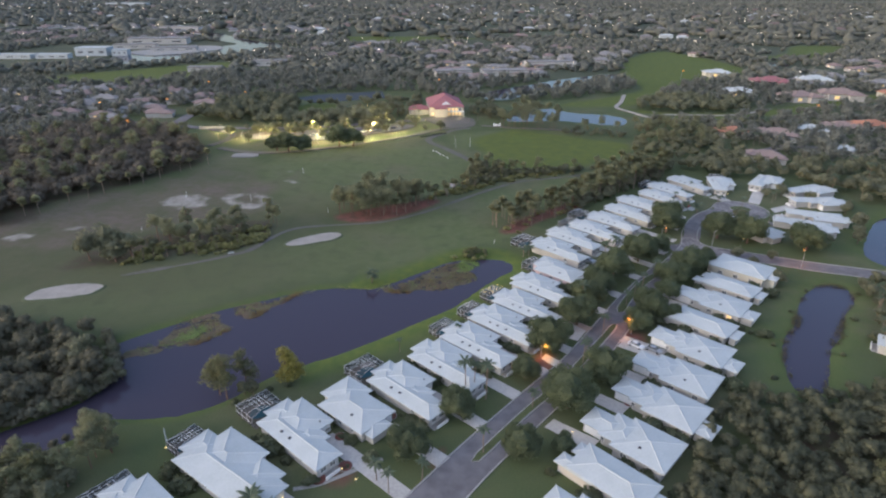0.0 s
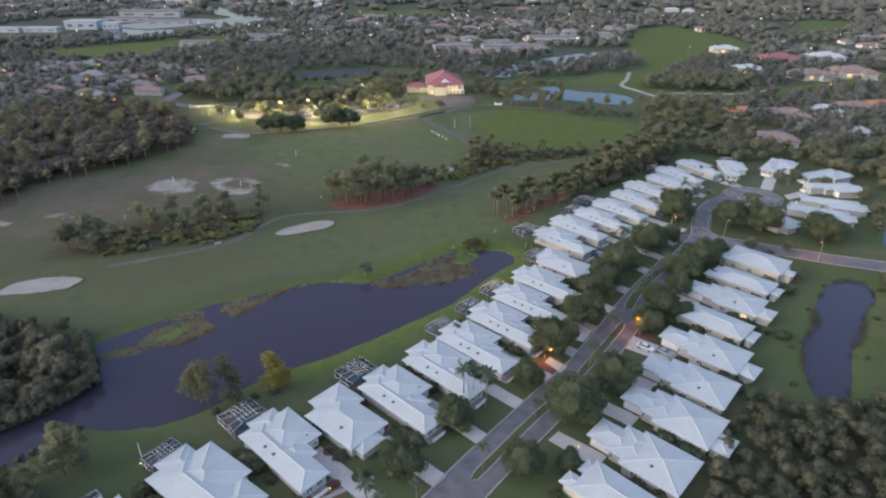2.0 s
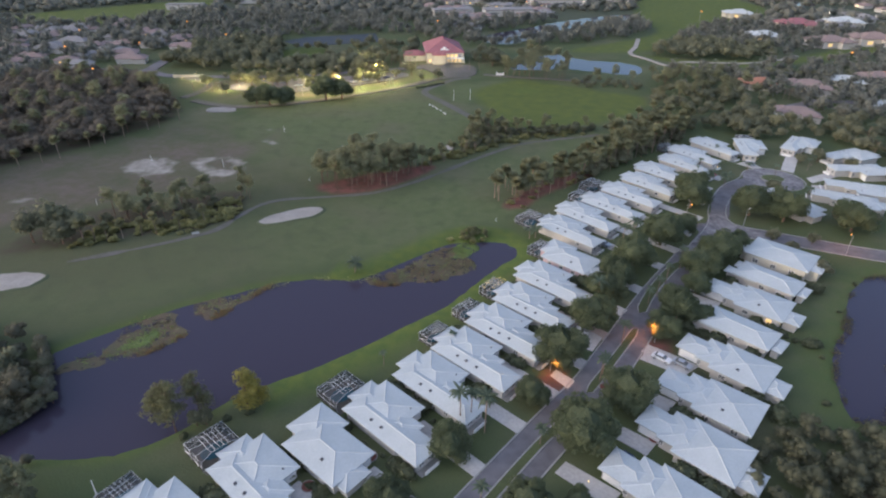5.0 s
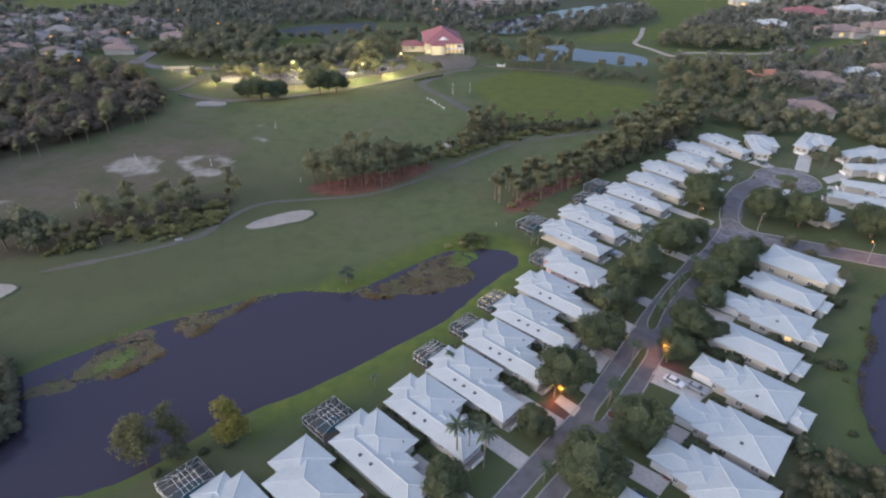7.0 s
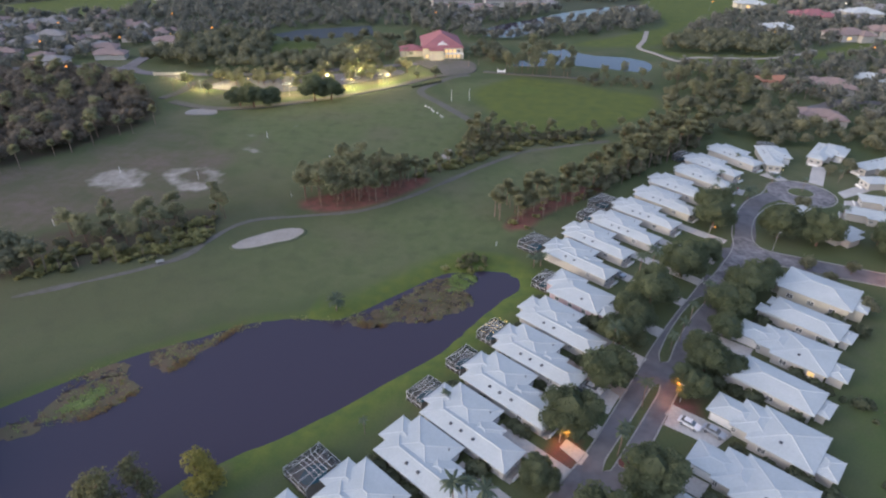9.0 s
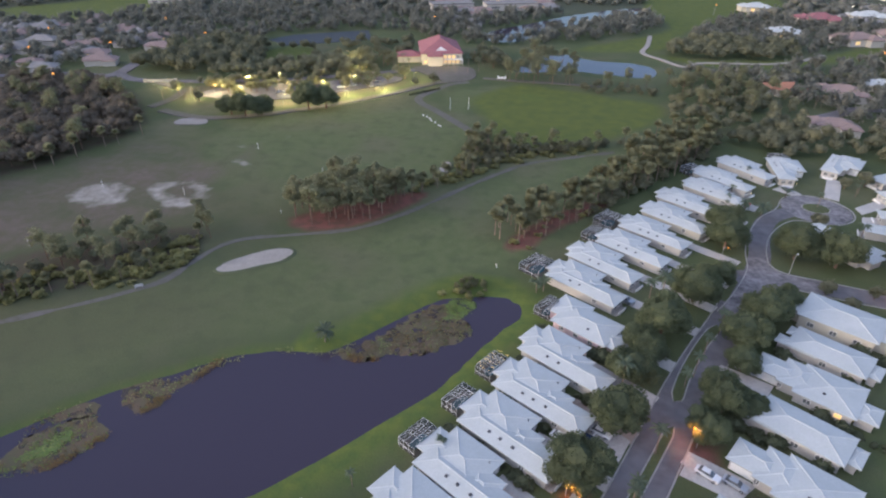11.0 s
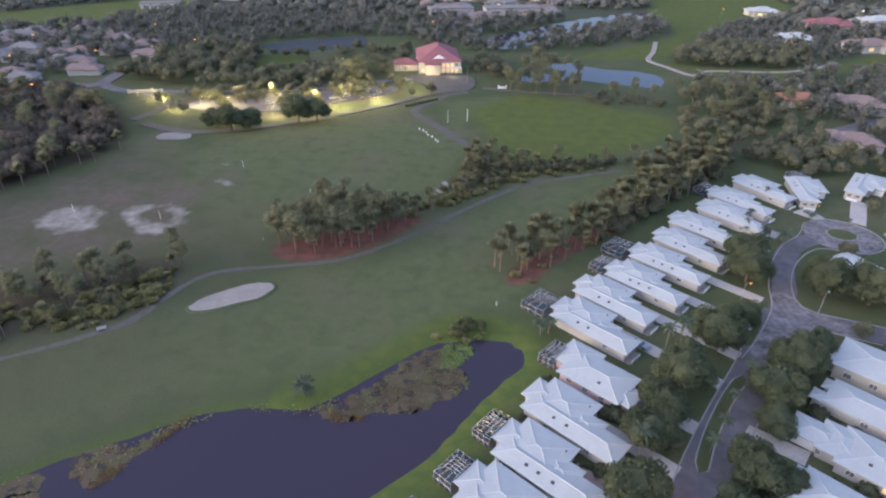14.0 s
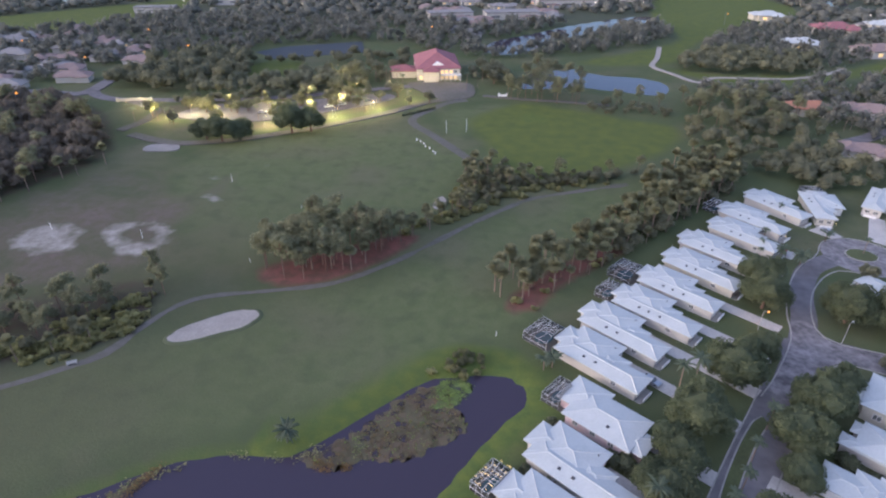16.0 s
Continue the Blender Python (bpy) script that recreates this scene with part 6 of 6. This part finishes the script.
# ---------------------------------------------------------------- cars
def car(paint, label, tall=0.0):
    c = thing("car", label, "car", "parked cars", pose(0, -230, -20))
    bm = bmesh.new()
    prof = [(-2.25, 0.45), (-2.3, 0.75), (-2.1, 0.92), (-0.95 - tall, 0.98), (1.0, 0.98), (2.15, 0.88), (2.3, 0.68), (2.2, 0.40)]
    rings = []
    for y, k in ((-0.86, 0.97), (-0.78, 1.0), (0.78, 1.0), (0.86, 0.97)):
        rings.append([bm.verts.new((x * k, y, z if abs(y) < 0.8 else z * 0.97)) for x, z in prof])
    for a, b in zip(rings, rings[1:]):
        for i in range(len(prof)):
            j = (i + 1) % len(prof)
            bm.faces.new((a[i], b[i], b[j], a[j]))
    bm.faces.new(rings[0])
    bm.faces.new(rings[-1][::-1])
    part("body", bm, paint, c)
    bm = bmesh.new()
    low = [(-1.75 - tall, 0.97), (1.05, 0.97)]
    high = [(-1.15 - tall, 1.42 + tall * 0.3), (0.35, 1.42 + tall * 0.3)]
    v = [bm.verts.new((x, y, z)) for (x, z), w in ((low[0], 0.74), (low[1], 0.74), (high[1], 0.6), (high[0], 0.6)) for y in (-w, w)]
    for f in ((0, 2, 4, 6), (1, 7, 5, 3), (2, 3, 5, 4), (0, 6, 7, 1)):
        bm.faces.new([v[i] for i in f])
    part("cabin_glass", bm, "window_glass", c)
    part("roof_panel", boxed(-1.13 - tall, 0.33, -0.59, 0.59, 1.40 + tall * 0.3, 1.45 + tall * 0.3), paint, c)
    for x in (-1.4, 1.4):
        for s in (-1, 1):
            bm = bmesh.new()
            tube(bm, (x, s * 0.68, 0.33), (x, s * 0.9, 0.33), 0.33, 0.33, 12)
            w = part("wheel", bm, "tyre", c)
            bm = bmesh.new()
            tube(bm, (x, s * 0.9, 0.33), (x, s * 0.915, 0.33), 0.19, 0.19, 10)
            part("rim", bm, "car_silver", w)
    for s in (-1, 1):
        part("headlight", boxed(2.2, 2.29, s * 0.62 - 0.14, s * 0.62 + 0.14, 0.66, 0.78), "plastic_white", c)
    return c


for k_, quad_ in enumerate([[(18.5, 142.2), (24.3, 144), (28.8, 139.6), (25.8, 134.2), (21.5, 136.2)], [(36.6, 132.6), (38.6, 136), (42.5, 136.4), (50, 131.6), (45.5, 127.6)], [(18.9, 120.6), (20.6, 123.2), (16.6, 126.6), (15.2, 124.4)]]):
    put("driveway", slab("driveway", quad_, 0.126 + 0.004 * k_, "drive_concrete", 0.3, rounded=False), "pale concrete driveway apron", "driveway")
CARS = {"w": car("car_white", "white saloon car parked on a driveway"), "s": car("car_silver", "silver saloon car parked on a driveway"), "b": car("car_blue", "dark blue van parked on a driveway", 0.5), "r": car("car_red", "dark red car parked on a driveway")}
MODELS += list(CARS.values())
for k, x, y, turn in [("w", 23.2, 140.8, -32), ("w", 15.3, 138.4, -35), ("b", 21.2, 138.0, -34), ("w", 41.6, 132.8, -38), ("s", 46.0, 131.2, -38), ("b", 29, 101.5, -38), ("s", 58, 163, -38), ("r", 86, 251.2, -42), ("s", 106, 265, 110), ("w", 60, 165.5, -38),
                      ("w", -90, 376, 30), ("s", -84, 380, 30), ("b", -72, 388, 40), ("s", -120, 362, 20), ("s", 35.5, 187.5, -40), ("b", 73, 172.5, -40)]:
    copy_thing(CARS[k], pose(x, y, 0.36 if y > 350 else 0.13, 0, 0, turn))


# ---------------------------------------------------------------- pond plants and small things
def tufts(name, poly, spacing, seed, material, label, h=0.5, size=0.24, keep=0.9):
    """Low plants standing in the shallows, joined."""
    rng = np.random.default_rng(seed)
    pts = scatter(smooth_line(poly, 3, True), spacing, seed, keep=keep)
    vs = []
    for x, y in pts:
        if noise.noise((x * 0.22, y * 0.22, seed)) < -0.12:
            continue
        for k in range(4):
            c = np.array([x, y, WATER_Z + rng.uniform(0.02, h)]) + rng.normal(size=3) * (0.35, 0.35, 0.03)
            a = rng.normal(size=3) * (1, 1, 0.25)
            a /= np.linalg.norm(a)
            b = np.cross(a, (rng.uniform(-0.5, 0.5), rng.uniform(-0.5, 0.5), 1))
            vs += [c - a * size, c - b * size * 0.6, c + a * size, c + b * size * 0.6]
    tagged(raw(name, vs, np.arange(len(vs)).reshape(-1, 4), material), label, "pond plants", kind="stuff")


def mat_of_weed(poly, material, label, z=0.03, seed=1):
    """A floating mat with a ragged edge and an uneven top."""
    rng = np.random.default_rng(seed)
    line = smooth_line(poly, 0.8, True)
    nn = normals_of(line, True)
    line = line + nn * np.array([1.9 * noise.noise((x * 0.33, y * 0.33, seed)) + 1.2 * noise.noise((x * 1.1, y * 1.1, seed)) for x, y in line])[:, None]
    put("pond_mat", slab("pond_mat", line, WATER_Z + z, material, 0.06, rounded=False), label, "pond plants")


MARSH = [(-35, 159.4), (-30, 157.7), (-23.6, 159.8), (-15.8, 160.7), (-10.5, 164.2), (-4.1, 171.3), (-7, 175), (-9.5, 182), (-17.3, 178.4), (-21.4, 172.7), (-24.4, 169), (-28.2, 164.6), (-31.5, 162.6)]
mat("marsh_green", (0.150, 0.205, 0.062), (0.085, 0.110, 0.045), 0.9, 0.2, 1.0, 0.4)
def ragged(name, low, high):
    """Lets water show through uneven holes in a floating mat."""
    m = MATS[name]
    n, l = m.node_tree.nodes, m.node_tree.links
    g, t, r = n.new("ShaderNodeNewGeometry"), n.new("ShaderNodeTexNoise"), n.new("ShaderNodeMapRange")
    t.inputs["Scale"].default_value, t.inputs["Detail"].default_value = 0.45, 6
    l.new(g.outputs["Position"], t.inputs["Vector"])
    r.inputs["From Min"].default_value, r.inputs["From Max"].default_value = low, high
    l.new(t.outputs["Fac"], r.inputs["Value"])
    l.new(r.outputs["Result"], n["Principled BSDF"].inputs["Alpha"])


ragged("marsh", 0.33, 0.45)
ragged("marsh_green", 0.36, 0.48)
mat_of_weed(MARSH, "marsh", "brown-green marsh mat in the shallow end of the pond", 0.03, 1)
mat_of_weed([(-11.4, 174.6), (-8.1, 175.6), (-3.9, 179), (-4.4, 183.8), (-9.7, 183.6), (-11, 179)], "marsh_green", "bright green weed mat at the pond's end", 0.06, 2)
mat_of_weed([(-90.5, 120), (-83, 120.2), (-76, 126), (-74.2, 131), (-79, 134.5), (-84, 133), (-88.5, 128)], "marsh", "olive weed island in the pond", 0.03, 3)
mat_of_weed([(-86.5, 123.5), (-82.8, 124), (-79.8, 128), (-81.5, 130.3), (-84.5, 128.8)], "marsh_green", "bright green weed mat on the pond", 0.06, 4)
mat_of_weed([(-91, 136.5), (-83, 138.8), (-80, 135), (-85, 132.6), (-89, 132.8)], "marsh", "brown reed bed by the bank", 0.03, 5)
mat_of_weed([(-76.6, 139), (-70.5, 136.6), (-67.6, 141.8), (-63.8, 148), (-61.4, 154), (-65, 150.5), (-69, 146.5), (-74, 146), (-77.6, 143.5)], "marsh", "olive weed island near the bank", 0.03, 6)
mat_of_weed([(-98, 113), (-92, 114.4), (-87.6, 118.2), (-91, 119.4), (-95.5, 117.6)], "marsh", "olive weed patch in the pond", 0.03, 7)
tufts("pond_weed", [(-95.6, 118), (-91.5, 116.6), (-87, 118.8), (-90, 121), (-93.6, 120.6)], 0.8, 99, "pond_weed", "scattered green floating weed", 0.05, 0.25, 0.7)
tufts("reeds", MARSH, 0.75, 74, "reed", "brown reeds in the shallow end of the pond", 0.25, 0.2)
for k_, m_ in enumerate(("pond_weed", "rim_reed", "leaf_palmetto")):
    tufts("reeds", MARSH, 1.3, 90 + k_, m_, "mixed reeds in the shallow end of the pond", 0.3, 0.2, 0.6)
    tufts("reeds", [(-90.5, 120), (-83, 120.2), (-76, 126), (-74.2, 131), (-79, 134.5), (-84, 138), (-90, 136)], 1.3, 94 + k_, m_, "mixed reeds on the weed island", 0.3, 0.2, 0.6)
    tufts("reeds", [(-76.6, 139), (-70.5, 136.6), (-67.6, 141.8), (-63.8, 148), (-65, 150.5), (-69, 146.5), (-74, 146)], 1.2, 97 + k_, m_, "mixed reeds on the weed island", 0.3, 0.2, 0.6)
tufts("pond_weed", [(-12, 179), (-8, 176), (-4, 181), (-5, 186), (-10, 184)], 0.6, 75, "pond_weed", "green weed at the pond's end", 0.4, 0.2)
tufts("pond_weed", [(-88, 122.5), (-84, 122.2), (-78.5, 127.5), (-80, 131.5), (-84, 131), (-87, 127)], 0.7, 76, "pond_weed", "bright green floating weed", 0.12, 0.22)
tufts("pond_weed", [(-101, 124), (-97, 126), (-90, 134), (-91, 136), (-97, 129)], 1.1, 78, "pond_weed", "scattered pale floating weed", 0.04, 0.22, 0.5)
tufts("reeds", [(-83, 119.4), (-75.4, 125.4), (-73.6, 131), (-75, 131.6), (-77, 126.8), (-83, 121)], 0.45, 72, "rim_reed", "rusty reeds at the rim of the weed island", 0.5, 0.2)
tufts("reeds", [(-70.5, 136), (-66.8, 141.4), (-63, 148), (-60.4, 154.6), (-61.6, 154.8), (-64.6, 148.6), (-68.4, 142.4), (-71.6, 137.2)], 0.42, 73, "rim_reed", "rusty reeds at the rim of the weed island", 0.5, 0.2)
tufts("reeds", [(-36, 160.2), (-30.5, 156.2), (-25, 157.4), (-25, 158.8), (-30.6, 158.2), (-34.6, 161.2)], 0.45, 79, "rim_reed", "rusty reeds at the pond edge", 0.4, 0.2)
tufts("reeds", [(-66, 150.5), (-50, 159.5), (-38, 160.5), (-30, 164), (-31, 160), (-40, 158), (-52, 157), (-66, 148)], 0.9, 77, "leaf_palmetto", "grass fringe on the bank", 0.5)
thicket(scatter([(-11, 186), (-8, 192.5), (-2, 192.5), (-1.5, 187), (-5, 183.5)], 1.7, 126, keep=0.7), 0.14, 0.27, "wispy olive-green waterside bushes", "leaf_cypress")
grow(PALMETTOS, [(-13, 185), (-9, 187), (-6, 184.6), (-3, 186)], 0.6, 0.9)


def flower_bed(x, y, r):
    """A round red mulch bed with a stone edge and low plants."""
    t = thing("flower_bed", "round bed of red mulch edged with pale stones", "flower bed", "flower beds")
    ring_ = [(r * math.cos(a), r * math.sin(a)) for a in np.arange(0, math.tau, 0.35)]
    slab("mulch_bed", [(0.9 * u, 0.9 * v) for u, v in ring_], 0.10, "mulch", 0.2, t)
    slab("edging", ring_, 0.06, "kerb", 0.2, t, "pale stone edging")
    t.matrix_basis = pose(x, y, 0.05)
    for k in range(4):
        plant(SHRUBS, x + frng.uniform(-0.5, 0.5) * r, y + frng.uniform(-0.5, 0.5) * r, frng.uniform(0.25, 0.4))


for x, y, r in [(-27.3, 81.1, 1.6), (-31.8, 77.0, 1.7), (-30.5, 89.5, 1.4), (-20.8, 97.5, 1.5), (-14, 107, 1.2), (-7, 119, 1.3), (27, 122, 1.2), (35, 108, 1.3)]:
    flower_bed(x, y, r)


shore_e = PONDS["pond_east"]
tufts("reeds", np.r_[shore_e + 1.2 * (shore_e - shore_e.mean(0)) / np.hypot(*(shore_e - shore_e.mean(0)).T)[:, None], (shore_e - 1.4 * (shore_e - shore_e.mean(0)) / np.hypot(*(shore_e - shore_e.mean(0)).T)[:, None])[::-1]], 0.55, 101, "reed", "brown reed rim round the pond", 0.7, 0.26)


def bench(x, y, turn):
    t = thing("tee_bench", "small grey bench beside the cart path", "bench")
    part("seat", boxed(-1.1, 1.1, -0.25, 0.25, 0.42, 0.5), "lamp_pole", t)
    part("backrest", boxed(-1.1, 1.1, 0.25, 0.32, 0.5, 1.0), "lamp_pole", t)
    for s in (-1, 1):
        part("leg", boxed(s * 0.9 - 0.06, s * 0.9 + 0.06, -0.2, 0.25, -0.1, 0.42), "lamp_pole", t)
    t.matrix_basis = pose(x, y, 0.25, 0, 0, turn)


bench(-95, 178.5, 30)


def marker(x, y, h, label="slim white yardage post on the fairway"):
    t = thing("yardage_post", label, "post", "yardage posts")
    bm = bmesh.new()
    tube(bm, (0, 0, -0.2), (0, 0, h), 0.09, 0.07, 6)
    part("post", bm, "plastic_white", t)
    t.matrix_basis = pose(x, y, 0.1)


for x, y, h in [(-111, 236, 3.0), (-143, 238, 2.6), (-101, 281, 3.0), (-72, 226, 1.4), (-140, 196, 2.2), (1, 200, 1.3), (-68, 262, 1.4), (-58, 272, 1.2), (-26, 345, 6.0), (-17, 348, 6.0)]:
    marker(x, y, h)
for k in range(7):
    x, y = -38 + 1.7 * k + frng.uniform(-0.4, 0.4), 334 - 2.6 * k + frng.uniform(-0.5, 0.5)
    t = thing("golf_bag_stand", "white stand on the practice tee", "stand", "practice stands")
    part("panel", boxed(-0.25, 0.25, -0.15, 0.15, 0, 0.7), "plastic_white", t)
    part("foot", boxed(-0.3, 0.3, -0.25, 0.25, -0.1, 0.06), "plastic_white", t)
    t.matrix_basis = pose(x, y, 0.25, 0, 0, frng.uniform(0, 90))

# the masters themselves are not part of the place
for ob in MODELS:
    for o in (*ob.children_recursive, ob):
        bpy.data.objects.remove(o)
